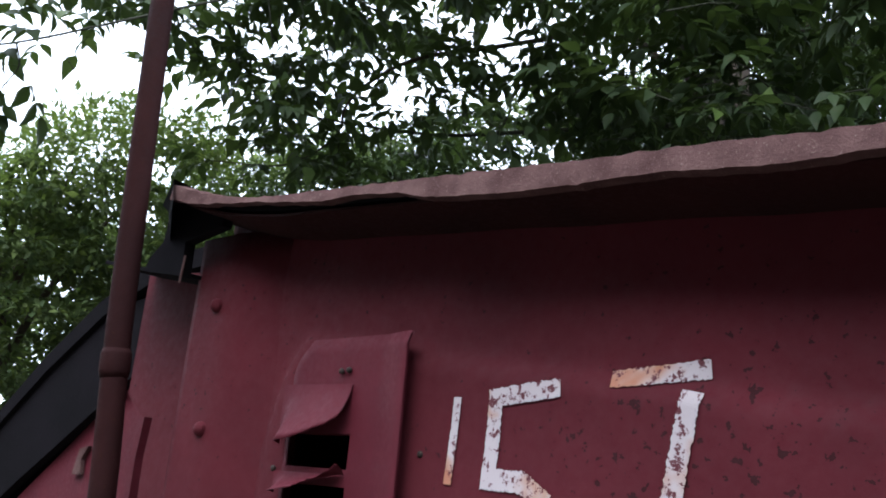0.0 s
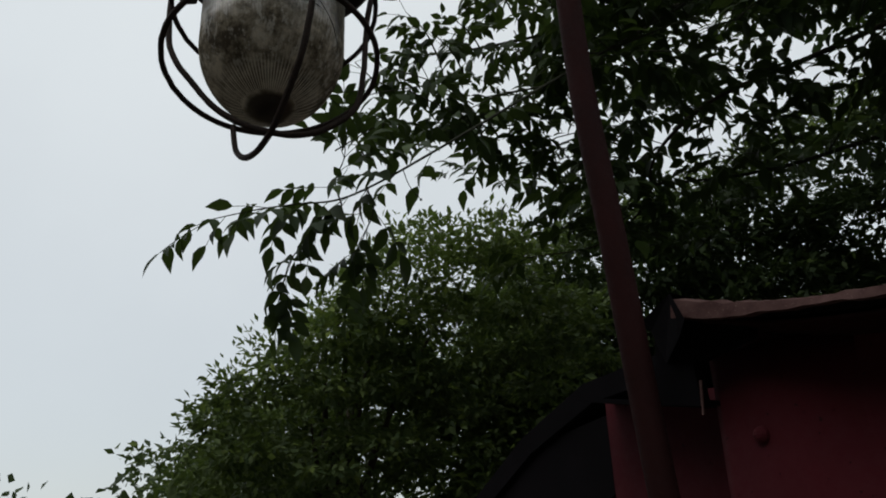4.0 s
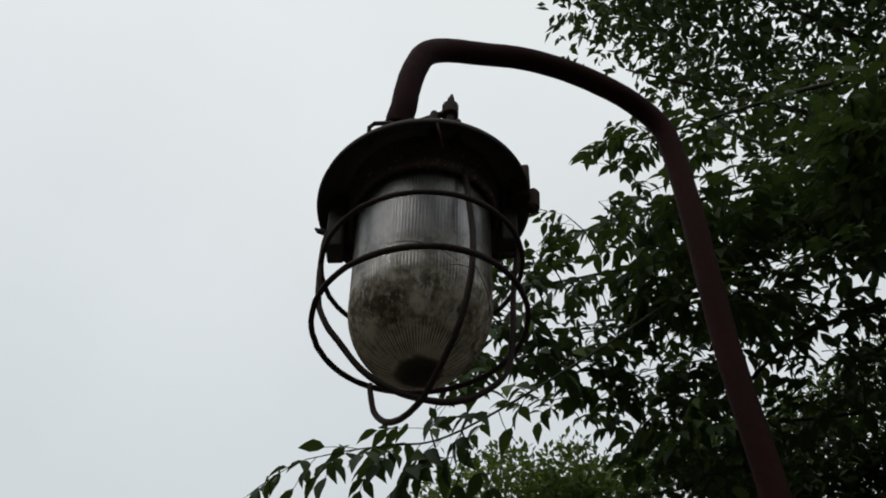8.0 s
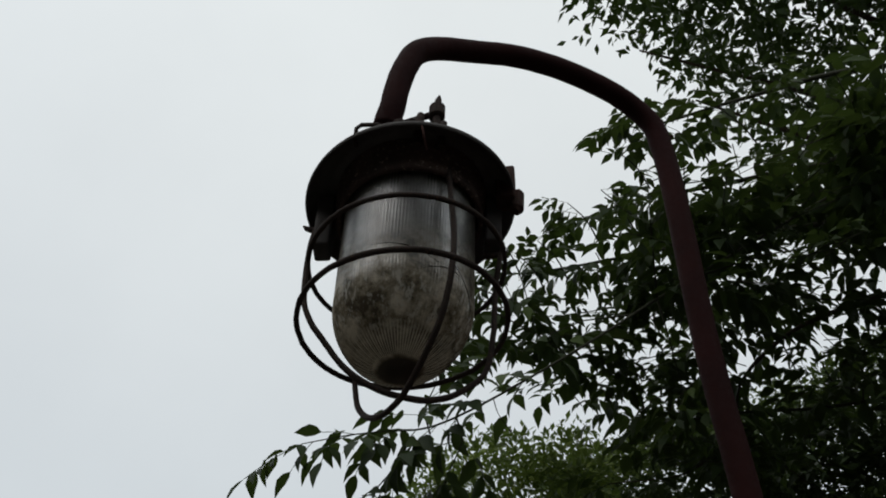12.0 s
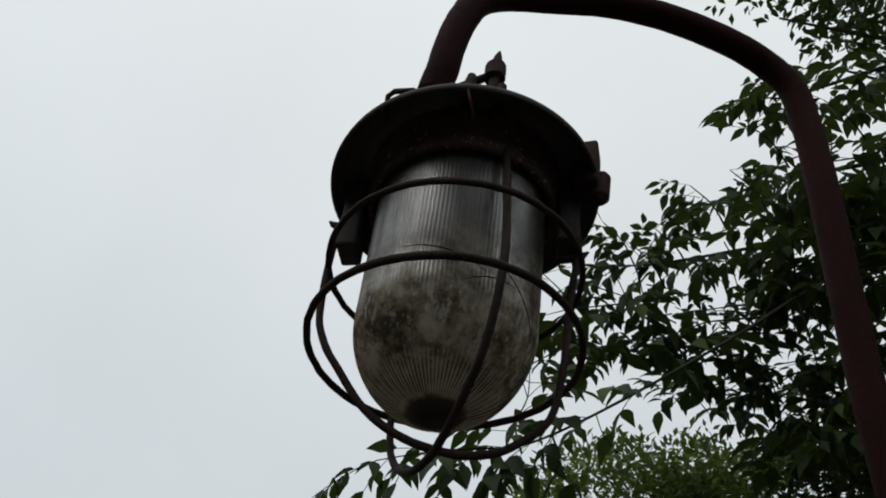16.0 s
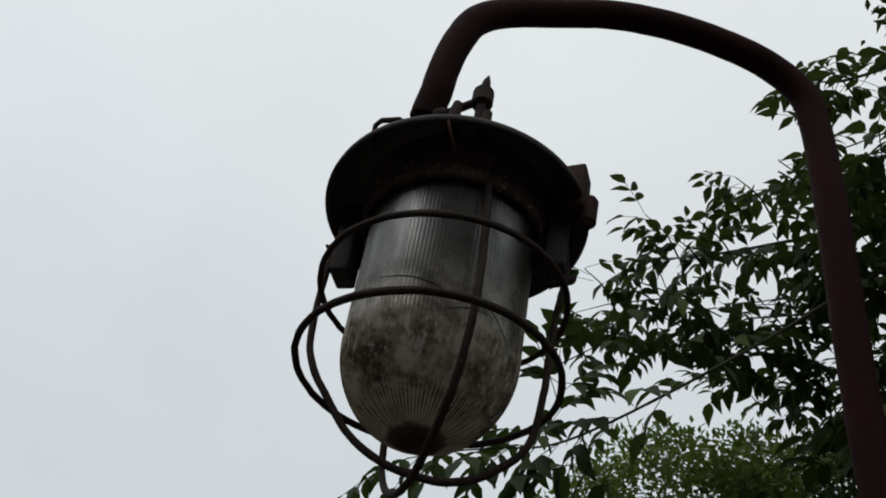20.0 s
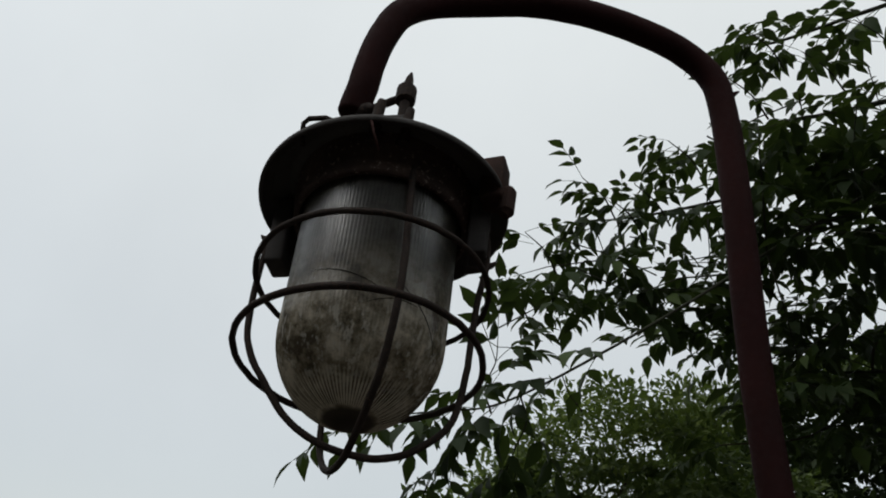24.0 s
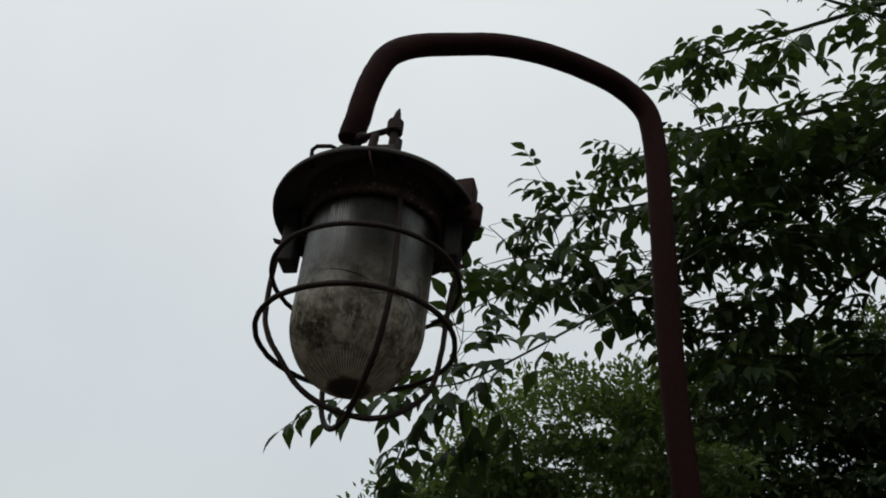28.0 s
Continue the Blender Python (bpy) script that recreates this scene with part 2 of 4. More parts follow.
def glass_material():
    """Ribbed pressed glass, dusty inside and out, with a tide mark of dirt in the bowl."""
    m, nt, b = material("dirty_ribbed_glass", 0.33)
    b.inputs["Base Color"].default_value = (0.25, 0.234, 0.196, 1)
    b.inputs["Specular IOR Level"].default_value = 0.36
    b.inputs["Transmission Weight"].default_value = 1.0
    b.inputs["IOR"].default_value = 1.45
    dirt = nt.nodes.new("ShaderNodeBsdfDiffuse")
    tl = nt.nodes.new("ShaderNodeBsdfTranslucent")
    c = nt.nodes.new("ShaderNodeTexCoord")
    mp = nt.nodes.new("ShaderNodeMapping")
    mp.inputs["Scale"].default_value = (1, 1, 0.25)
    nt.links.new(c.outputs["Object"], mp.inputs[0])
    streak = tex(nt, "ShaderNodeTexNoise", None, Scale=60.0, Detail=6.0, Roughness=0.65)
    nt.links.new(mp.outputs[0], streak.inputs["Vector"])
    patch = tex(nt, "ShaderNodeTexNoise", Scale=27.0, Detail=9.0, Roughness=0.74)
    col = ramp_of(nt, patch.outputs["Fac"], [(0.41, (0.125, 0.106, 0.078)), (0.50, (0.39, 0.342, 0.258)), (0.60, (0.80, 0.735, 0.61))]).outputs[0]
    # fine rays pressed into the bowl: pale lines with dark grooves between
    xyz = nt.nodes.new("ShaderNodeSeparateXYZ")
    nt.links.new(c.outputs["Object"], xyz.inputs[0])

    def calc(op, a, b=None, cl=False):
        n = nt.nodes.new("ShaderNodeMath")
        n.operation, n.use_clamp = op, cl
        for k, v in enumerate((a, b)):
            if hasattr(v, "links"):
                nt.links.new(v, n.inputs[k])
            elif v is not None:
                n.inputs[k].default_value = v
        if op == "MULTIPLY_ADD":
            n.inputs[2].default_value = -1.1
        return n.outputs[0]

    angle = calc("ARCTAN2", xyz.outputs["Y"], xyz.outputs["X"])
    radius = calc("SQRT", calc("ADD", calc("POWER", xyz.outputs["X"], 2.0), calc("POWER", xyz.outputs["Y"], 2.0)))
    band = calc("MULTIPLY", calc("MULTIPLY", calc("SUBTRACT", radius, 0.027), 400.0, True), calc("MULTIPLY", calc("SUBTRACT", 0.060, radius), 60.0, True), True)
    lines = calc("MULTIPLY", calc("MULTIPLY", calc("SINE", calc("MULTIPLY", angle, 92.0)), 1.6, True), band)
    lines = calc("MULTIPLY", lines, calc("MULTIPLY_ADD", patch.outputs["Fac"], 5.0), True)
    groove = calc("MULTIPLY", calc("MULTIPLY", calc("SINE", calc("MULTIPLY", angle, 92.0)), -1.0, True), band)
    col = mix(nt, calc("MULTIPLY", groove, 0.6), col, (0.06, 0.052, 0.042))
    col = mix(nt, lines, col, (0.86, 0.82, 0.72))
    # pale flakes of dried dirt between the tide mark and the rays
    fl_map = nt.nodes.new("ShaderNodeMapping")
    fl_map.inputs["Scale"].default_value = (1, 1, 0.4)
    nt.links.new(c.outputs["Object"], fl_map.inputs[0])
    flake = tex(nt, "ShaderNodeTexNoise", None, Scale=120.0, Detail=5.0, Roughness=0.7)
    nt.links.new(fl_map.outputs[0], flake.inputs["Vector"])
    fl_band = calc("MULTIPLY", calc("MULTIPLY", calc("SUBTRACT", xyz.outputs["Z"], 0.132), 60.0, True), calc("MULTIPLY", calc("SUBTRACT", 0.208, xyz.outputs["Z"]), 50.0, True), True)
    fl_on = calc("MULTIPLY", calc("SUBTRACT", flake.outputs["Fac"], 0.535), 16.0, True)
    col = mix(nt, calc("MULTIPLY", calc("MULTIPLY", fl_on, fl_band), 0.78), col, (0.80, 0.77, 0.69))
    foot = calc("MULTIPLY", calc("MULTIPLY", calc("SUBTRACT", 0.0280, radius), 170.0, True), calc("MULTIPLY", calc("SUBTRACT", 0.17, xyz.outputs["Z"]), 300.0, True), True)
    col = mix(nt, foot, col, (0.115, 0.100, 0.080))
    # shaded inside of the cap, painted into the upper half, above the tide mark
    cap_dark = calc("MULTIPLY", calc("SUBTRACT", calc("ADD", xyz.outputs["Z"], calc("MULTIPLY", patch.outputs["Fac"], 0.05)), 0.225), 14.0, True)
    col = mix(nt, calc("MULTIPLY", cap_dark, 0.90), col, (0.038, 0.034, 0.026))
    nt.links.new(col, dirt.inputs[0])
    nt.links.new(col, tl.inputs[0])
    ad = nt.nodes.new("ShaderNodeMixShader")
    ad.inputs[0].default_value = 0.60
    nt.links.new(dirt.outputs[0], ad.inputs[1])
    nt.links.new(tl.outputs[0], ad.inputs[2])
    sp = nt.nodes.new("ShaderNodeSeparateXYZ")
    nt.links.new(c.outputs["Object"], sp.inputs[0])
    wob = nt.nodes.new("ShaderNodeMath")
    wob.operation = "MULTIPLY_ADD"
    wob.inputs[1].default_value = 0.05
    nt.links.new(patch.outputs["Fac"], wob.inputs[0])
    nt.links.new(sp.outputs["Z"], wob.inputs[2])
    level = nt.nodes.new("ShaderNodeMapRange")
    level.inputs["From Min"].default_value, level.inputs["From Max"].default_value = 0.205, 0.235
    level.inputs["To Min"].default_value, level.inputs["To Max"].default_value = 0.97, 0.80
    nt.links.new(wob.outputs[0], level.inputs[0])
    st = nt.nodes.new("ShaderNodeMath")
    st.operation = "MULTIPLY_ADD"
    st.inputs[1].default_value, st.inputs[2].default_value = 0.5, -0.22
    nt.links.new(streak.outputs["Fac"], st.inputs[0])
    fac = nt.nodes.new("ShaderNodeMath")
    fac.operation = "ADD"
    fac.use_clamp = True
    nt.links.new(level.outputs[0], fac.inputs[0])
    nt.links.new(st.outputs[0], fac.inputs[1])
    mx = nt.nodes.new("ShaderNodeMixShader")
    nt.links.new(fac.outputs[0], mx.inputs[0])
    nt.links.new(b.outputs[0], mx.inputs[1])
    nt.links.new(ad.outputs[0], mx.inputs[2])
    nt.links.new(mx.outputs[0], nt.nodes["Material Output"].inputs[0])
    return m


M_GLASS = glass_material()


def ground_material():
    m, nt, b = material("trodden_earth_and_grass", 0.95)
    n1 = tex(nt, "ShaderNodeTexNoise", Scale=0.8, Detail=8.0, Roughness=0.65)
    n2 = tex(nt, "ShaderNodeTexNoise", Scale=30.0, Detail=6.0)
    c = ramp_of(nt, n1.outputs["Fac"], [(0.52, (0.17, 0.155, 0.135)), (0.66, (0.08, 0.095, 0.045))]).outputs[0]
    nt.links.new(mix(nt, 0.35, c, n2.outputs["Color"], "MULTIPLY"), b.inputs["Base Color"])
    bump(nt, b, n2.outputs["Fac"], 0.6, 0.03)
    return m


M_GROUND = ground_material()


# ---------------------------------------------------------------- mesh helpers
def mesh_of(name, verts, faces, mat, smooth=False):
    me = bpy.data.meshes.new(name)
    me.from_pydata([tuple(v) for v in verts], [], [tuple(f) for f in faces])
    me.materials.append(mat)
    if smooth:
        me.polygons.foreach_set("use_smooth", [True] * len(me.polygons))
    me.update()
    return me


def link_part(name, me, parent, label=""):
    ob = new(name, me)
    ob.parent = parent
    return tagged(ob, label)


def part(name, bm, mat, parent, label="", smooth=False):
    me = bpy.data.meshes.new(name)
    bmesh.ops.recalc_face_normals(bm, faces=bm.faces)
    bm.to_mesh(me)
    bm.free()
    me.materials.append(mat)
    if smooth:
        me.polygons.foreach_set("use_smooth", [True] * len(me.polygons))
    return link_part(name, me, parent, label)


def box_bm(x0, x1, y0, y1, z0, z1, bevel=0.0):
    bm = bmesh.new()
    bmesh.ops.create_cube(bm, size=1.0)
    for v in bm.verts:
        v.co = Vector(((x0 + x1) / 2 + v.co.x * (x1 - x0), (y0 + y1) / 2 + v.co.y * (y1 - y0), (z0 + z1) / 2 + v.co.z * (z1 - z0)))
    if bevel:
        bmesh.ops.bevel(bm, geom=bm.edges[:], offset=bevel, segments=2, affect="EDGES", profile=0.5)
    return bm


def revolve(profile, seg, rib=None):
    """Rings of (radius, height) turned round z; rib(h, angle) adds to the radius."""
    verts, faces = [], []
    for r, h in profile:
        for k in range(seg):
            a = 2 * math.pi * k / seg
            rr = r + (rib(h, k, r) if rib else 0)
            verts.append((rr * math.cos(a), rr * math.sin(a), h))
    for i in range(len(profile) - 1):
        for k in range(seg):
            k2 = (k + 1) % seg
            faces.append((i * seg + k, i * seg + k2, (i + 1) * seg + k2, (i + 1) * seg + k))
    return verts, faces


def tube(points, radius, seg=10, closed=False, jitter=0.0, seed=1):
    """A tube along points; radius a number or one for each point."""
    pts = [Vector(p) for p in points]
    n = len(pts)
    rad = radius if isinstance(radius, (list, tuple)) else [radius] * n
    rnd = random.Random(seed)
    verts, faces = [], []
    up = None
    for i, p in enumerate(pts):
        a = pts[(i - 1) % n] if (closed or i > 0) else p
        b = pts[(i + 1) % n] if (closed or i < n - 1) else p
        d = (b - a).normalized()
        if up is None:
            up = d.orthogonal().normalized()
        up = (up - d * up.dot(d)).normalized()
        side = d.cross(up)
        for k in range(seg):
            an = 2 * math.pi * k / seg
            rr = rad[i] * (1 + jitter * rnd.uniform(-1, 1))
            verts.append(p + (up * math.cos(an) + side * math.sin(an)) * rr)
    m = n if closed else n - 1
    for i in range(m):
        j = (i + 1) % n
        for k in range(seg):
            k2 = (k + 1) % seg
            faces.append((i * seg + k, i * seg + k2, j * seg + k2, j * seg + k))
    if not closed:
        faces.append(tuple(range(seg - 1, -1, -1)))
        faces.append(tuple((n - 1) * seg + k for k in range(seg)))
    return verts, faces


def smooth_line(points, per=8):
    """Catmull-Rom through the points."""
    p = [Vector(q) for q in points]
    p = [p[0] * 2 - p[1]] + p + [p[-1] * 2 - p[-2]]
    out = []
    for i in range(1, len(p) - 2):
        for k in range(per):
            t = k / per
            a, b, c, d = p[i - 1], p[i], p[i + 1], p[i + 2]
            out.append(0.5 * ((2 * b) + (c - a) * t + (2 * a - 5 * b + 4 * c - d) * t * t + (3 * b - a - 3 * c + d) * t ** 3))
    out.append(p[-2])
    return out


# ---------------------------------------------------------------- ground
gv, gf = [], []
for r in (0, 3, 8, 20, 60, 200, 900):
    for k in range(32):
        a = 2 * math.pi * k / 32
        gv.append((r * math.cos(a), r * math.sin(a), 0.0))
for i in range(6):
    for k in range(32):
        gf.append((i * 32 + k, i * 32 + (k + 1) % 32, (i + 1) * 32 + (k + 1) % 32, (i + 1) * 32 + k))
tagged(new("ground", mesh_of("ground", gv, gf, M_GROUND)), "pale trodden gravel and earth with patches of grass", "ground", kind="structure")

# ---------------------------------------------------------------- lamp pipe
PR = 0.01675
lamp_pipe = tagged(new("lamp_pipe"), "bent dark red painted steel pipe holding a lamp", "lamp post")
lamp_pipe.location = (0.405, 0.75, 0.0)


def local(points, ob):
    return [Vector(p) - ob.location for p in points]


arm = smooth_line(((0.440, 0.690, -0.05), (0.425, 0.705, 0.893), (0.406, 0.720, 1.504), (0.385, 0.729, 1.801), (0.369, 0.738, 2.098), (0.360, 0.753, 2.297), (0.358, 0.761, 2.497), (0.357, 0.767, 2.587),
                   (0.354, 0.771, 2.648), (0.345, 0.770, 2.694), (0.315, 0.762, 2.727), (0.270, 0.742, 2.743), (0.199, 0.717, 2.757), (0.128, 0.695, 2.758), (0.068, 0.674, 2.742),
                   (0.012, 0.643, 2.713), (-0.019, 0.618, 2.677), (-0.034, 0.608, 2.637), (-0.043, 0.604, 2.596), (-0.048, 0.604, 2.560), (-0.053, 0.606, 2.540), (-0.055, 0.607, 2.530), (-0.056, 0.607, 2.523)), 6)
arm_r = [PR] * (len(arm) - 9) + [PR, PR, PR * 0.99, PR * 0.97, PR * 0.94, PR * 0.88, PR * 0.78, PR * 0.62, PR * 0.4]
pv, pf = tube(local(arm, lamp_pipe), arm_r, 20, jitter=0.012)
link_part("pipe", mesh_of("pipe", pv, pf, M_PIPE_AND_SHADE, True), lamp_pipe)
cpl = [(0.3895, 0.7273, 1.735), (0.3888, 0.7275, 1.745), (0.3875, 0.7281, 1.765), (0.3870, 0.7283, 1.772)]
cv, cf = tube(local(cpl, lamp_pipe), [PR * 1.03, PR * 1.16, PR * 1.14, PR * 1.03], 20)
link_part("coupling", mesh_of("coupling", cv, cf, M_PIPE_AND_SHADE, True), lamp_pipe, "swollen pipe joint with thick old paint")
nv, nf = tube(local([(0.350, 0.770, 2.664), (0.367, 0.770, 2.671), (0.375, 0.770, 2.676)], lamp_pipe), [0.006, 0.004, 0.001], 6)
link_part("weld_stub", mesh_of("weld_stub", nv, nf, M_PIPE_AND_SHADE), lamp_pipe)

# ---------------------------------------------------------------- caged lamp
lamp = tagged(new("caged_lamp"), "old dusty ribbed glass lamp in a rusty wire cage", "lamp")
lamp.matrix_world = Matrix(((0.9997, 0.0003, 0.0240, -0.0283), (-0.0011, 0.9994, 0.0334, 0.6415), (-0.0240, -0.0334, 0.9992, 2.0944), (0, 0, 0, 1)))


def polar(r, deg, h):
    a = radians(deg)
    return Vector((r * math.cos(a), r * math.sin(a), h))


def lamp_part(name, vf, mat, label="", smooth=True, parent=None):
    """A piece of the lamp; rim and cage hang slightly askew on the glass."""
    verts = [(v_[0], v_[1], v_[2] + 0.058 * v_[0] - 0.175 * v_[1]) for v_ in vf[0]]
    return link_part(name, mesh_of(name, verts, vf[1], mat, smooth), parent or lamp, label)


def block(x0, x1, y0, y1, z0, z1, deg, bevel=0.003):
    bm_ = box_bm(x0, x1, y0, y1, z0, z1, bevel)
    bm_.transform(Matrix.Rotation(radians(deg), 4, "Z"))
    bm_.verts.index_update()
    vf = [v_.co.copy() for v_ in bm_.verts], [[v_.index for v_ in f_.verts] for f_ in bm_.faces]
    bm_.free()
    return vf


lamp_part("shade", revolve(((0.088, 0.352), (0.094, 0.360), (0.106, 0.361), (0.118, 0.352), (0.1255, 0.341), (0.1285, 0.3375), (0.1300, 0.338), (0.1306, 0.3405), (0.1295, 0.344), (0.122, 0.350), (0.108, 0.358),
                (0.090, 0.366), (0.075, 0.371), (0.060, 0.376), (0.05, 0.379), (0.03, 0.382), (0.0005, 0.383)), 80), M_CAP, "black dished metal cap with rust")
lamp_part("collar", revolve(((0.0835, 0.370), (0.0835, 0.318), (0.0855, 0.3150), (0.0895, 0.316), (0.0905, 0.322), (0.0900, 0.330), (0.0925, 0.334), (0.0930, 0.352), (0.0930, 0.362)), 72), M_COLLAR, "rusty threaded collar round the glass")


def rib(h, k, r):
    s_ = 1 if k % 2 else -1
    if h > 0.194:
        return 0.00008 * s_ if h > 0.20 else 0.0
    return 0.0008 * s_ * smoothstep(r, 0.027, 0.032) * (1 - 0.75 * smoothstep(r, 0.052, 0.070))


def smoothstep(x, a, b):
    t = min(1, max(0, (x - a) / (b - a)))
    return t * t * (3 - 2 * t)


GR = 0.0805
prof = [(GR, 0.194 + 0.15 * i / 12) for i in range(12, -1, -1)]
for i in range(1, 56):
    a = math.pi / 2 * i / 56
    prof.append((GR * math.cos(a), 0.194 - 0.081 * math.sin(a)))
prof.append((0.0004, 0.113))
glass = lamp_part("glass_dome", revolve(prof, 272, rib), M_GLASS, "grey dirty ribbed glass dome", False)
lamp_part("dirt", revolve([(0.019 - 0.0195 * i / 6, 0.1218 - 0.005 * math.sin(math.pi / 2 * i / 6)) for i in range(6)] + [(0.0003, 0.1168), (0.010, 0.1175), (0.018, 0.1222)], 40), M_COLLAR, "dark dirt lying in the bottom of the glass", True, glass)
for i, (d0, d1, h0, h1) in enumerate(((-118, -62, 0.222, 0.198), (-58, -14, 0.214, 0.168), (-75, -40, 0.186, 0.196))):
    pts = []
    for k in range(15):
        t_ = k / 14
        h_ = h0 + (h1 - h0) * t_ + 0.004 * math.sin(math.pi * t_)
        r_ = GR + 0.0004 if h_ > 0.194 else math.sqrt(max(0.0, GR ** 2 - (0.194 - h_) ** 2)) + 0.0004
        pts.append(polar(r_, d0 + (d1 - d0) * t_, h_))
    lamp_part("scratch", tube(pts, [0.00015 + 0.00027 * math.sin(math.pi * k / 14) for k in range(15)], 5), M_TAR, "dark hairline scratch", True, glass)
lamp_part("bulb", revolve(((0.0005, 0.225), (0.018, 0.228), (0.030, 0.24), (0.035, 0.262), (0.031, 0.295), (0.020, 0.325), (0.020, 0.37), (0.0005, 0.37)), 28), M_CAP, "blackened dead bulb and socket")


def ring(h, r, cy, wire, seed):
    rnd = random.Random(seed)
    pts = []
    for k in range(72):
        a = 2 * math.pi * k / 72
        pts.append((r * math.cos(a) + rnd.uniform(-0.0003, 0.0003), r * math.sin(a) + cy, h + 0.0008 * math.sin(3 * a + seed) + rnd.uniform(-0.0003, 0.0003)))
    lamp_part("cage_ring", tube(pts, wire, 10, True, 0.05, seed), M_WIRE)


ring(0.2545, 0.1165, 0.005, 0.0029, 3)
ring(0.174, 0.1185, -0.001, 0.0032, 4)


def u_wire(deg, prof_u, wire, seed):
    """A bent wire in an upright plane through the lamp's middle."""
    lamp_part("cage_wire", tube(smooth_line([polar(a, deg, b) for a, b in prof_u], 6), wire, 10, False, 0.05, seed), M_WIRE)


u_wire(4, ((-0.100, 0.345), (-0.106, 0.325), (-0.116, 0.280), (-0.1145, 0.208), (-0.104, 0.176), (-0.088, 0.153), (-0.058, 0.1165), (-0.022, 0.094), (0.016, 0.084), (0.040, 0.084), (0.064, 0.092),
           (0.094, 0.118), (0.103, 0.165), (0.1045, 0.195), (0.107, 0.240), (0.1125, 0.285), (0.108, 0.325), (0.102, 0.345)), 0.0034, 5)
u_wire(-60, ((0.083, 0.352), (0.088, 0.325), (0.100, 0.255), (0.1055, 0.200), (0.096, 0.150), (0.072, 0.115), (0.020, 0.084), (-0.012, 0.080), (-0.042, 0.086), (-0.072, 0.102), (-0.098, 0.128), (-0.110, 0.156), (-0.1150, 0.1735)), 0.0035, 6)
lamp_part("cage_lug", block(0.094, 0.114, -0.016, 0.016, 0.278, 0.352, 178), M_CAP)
lamp_part("cage_lug", block(0.092, 0.112, -0.015, 0.015, 0.284, 0.352, 2), M_CAP)
lamp_part("cage_lug", block(0.092, 0.110, -0.014, 0.014, 0.285, 0.352, 118), M_CAP)
for deg, r, h in ((176, 0.118, 0.318), (5, 0.108, 0.282)):
    lamp_part("hook_end", tube([polar(r - 0.016, deg, h - 0.006), polar(r, deg, h - 0.003), polar(r + 0.010, deg, h + 0.001), polar(r + 0.014, deg, h + 0.005)], [0.004, 0.004, 0.003, 0.0010], 8), M_WIRE)
lamp_part("hinge_block", block(0.106, 0.1300, -0.016, 0.012, 0.330, 0.378, -9), M_HINGE, "rusty square hinge block on the rim")
lamp_part("hinge_nut", tube([polar(0.129, -9, 0.318), polar(0.131, -9, 0.321), polar(0.132, -9, 0.343), polar(0.131, -9, 0.346)], [0.0060, 0.0090, 0.0090, 0.0070], 14), M_HINGE, "", False)
lamp_part("loop_handle", tube([polar(0.113, -125, 0.345), polar(0.1165, -125, 0.355), polar(0.119, -124, 0.3665), polar(0.118, -121, 0.3695), polar(0.113, -112, 0.366), polar(0.106, -106, 0.361), polar(0.102, -104, 0.362)], [0.0026, 0.0026, 0.0026, 0.0025, 0.0024, 0.0022, 0.0016], 8), M_WIRE)
NECK = Vector((-0.040, -0.044, 0))
v, f = revolve(((0.024, 0.368), (0.022, 0.384), (0.015, 0.390), (0.013, 0.398), (0.013, 0.412), (0.004, 0.413)), 32)
lamp_part("neck_socket", ([Vector(q) + NECK for q in v], f), M_CAP)


def bolt(x, y, h0, h1, rad, tip, nut_at=None):
    tip_r = [rad, rad, rad * 0.75, rad * 0.22] if tip else [rad, rad, rad * 0.98, rad * 0.8]
    b = lamp_part("bolt", tube([(x, y, h0), (x, y, h1 - 0.018), (x + 0.001, y, h1 - 0.008), (x + 0.002, y, h1)], tip_r, 12), M_WIRE, "", False)
    if nut_at:
        lamp_part("nut", tube([(x, y, nut_at - 0.010), (x, y, nut_at - 0.008), (x, y, nut_at + 0.007), (x, y, nut_at + 0.010)], [rad * 1.3, rad * 1.9, rad * 1.9, rad * 1.2], 12), M_WIRE, "", False, b)


bolt(0.006, -0.098, 0.340, 0.390, 0.0056, False)
bolt(0.027, -0.084, 0.345, 0.440, 0.0054, True, 0.411)
bolt(0.034, -0.090, 0.345, 0.386, 0.0052, False)
lamp_part("clamp_screw", tube([(-0.034, -0.050, 0.424), (-0.016, -0.060, 0.419), (-0.014, -0.061, 0.4185), (0.027, -0.084, 0.410)], [0.0075, 0.0070, 0.0040, 0.0038], 10), M_WIRE)
lamp_part("clamp_bracket", block(0.000, 0.036, -0.092, -0.082, 0.362, 0.380, 0, 0.002), M_CAP)
lamp_part("loose_wire", tube([(0.011, -0.128, 0.338), (0.014, -0.124, 0.328), (0.018, -0.112, 0.318)], 0.0014, 6), M_LIP)

# ---------------------------------------------------------------- garage
P0 = Vector((0.671, 0.432, 0.0))
GW = Vector((-0.4425, 0.8968, 0)).normalized()
GN = Vector((-GW.y, GW.x, 0))
GN = -GN if GN.x > 0 else GN


def gp(a, z, off=0.0):
    """A place on the garage front: metres along it, height, metres out of it."""
    return P0 + GW * a + GN * off + Vector((0, 0, z))


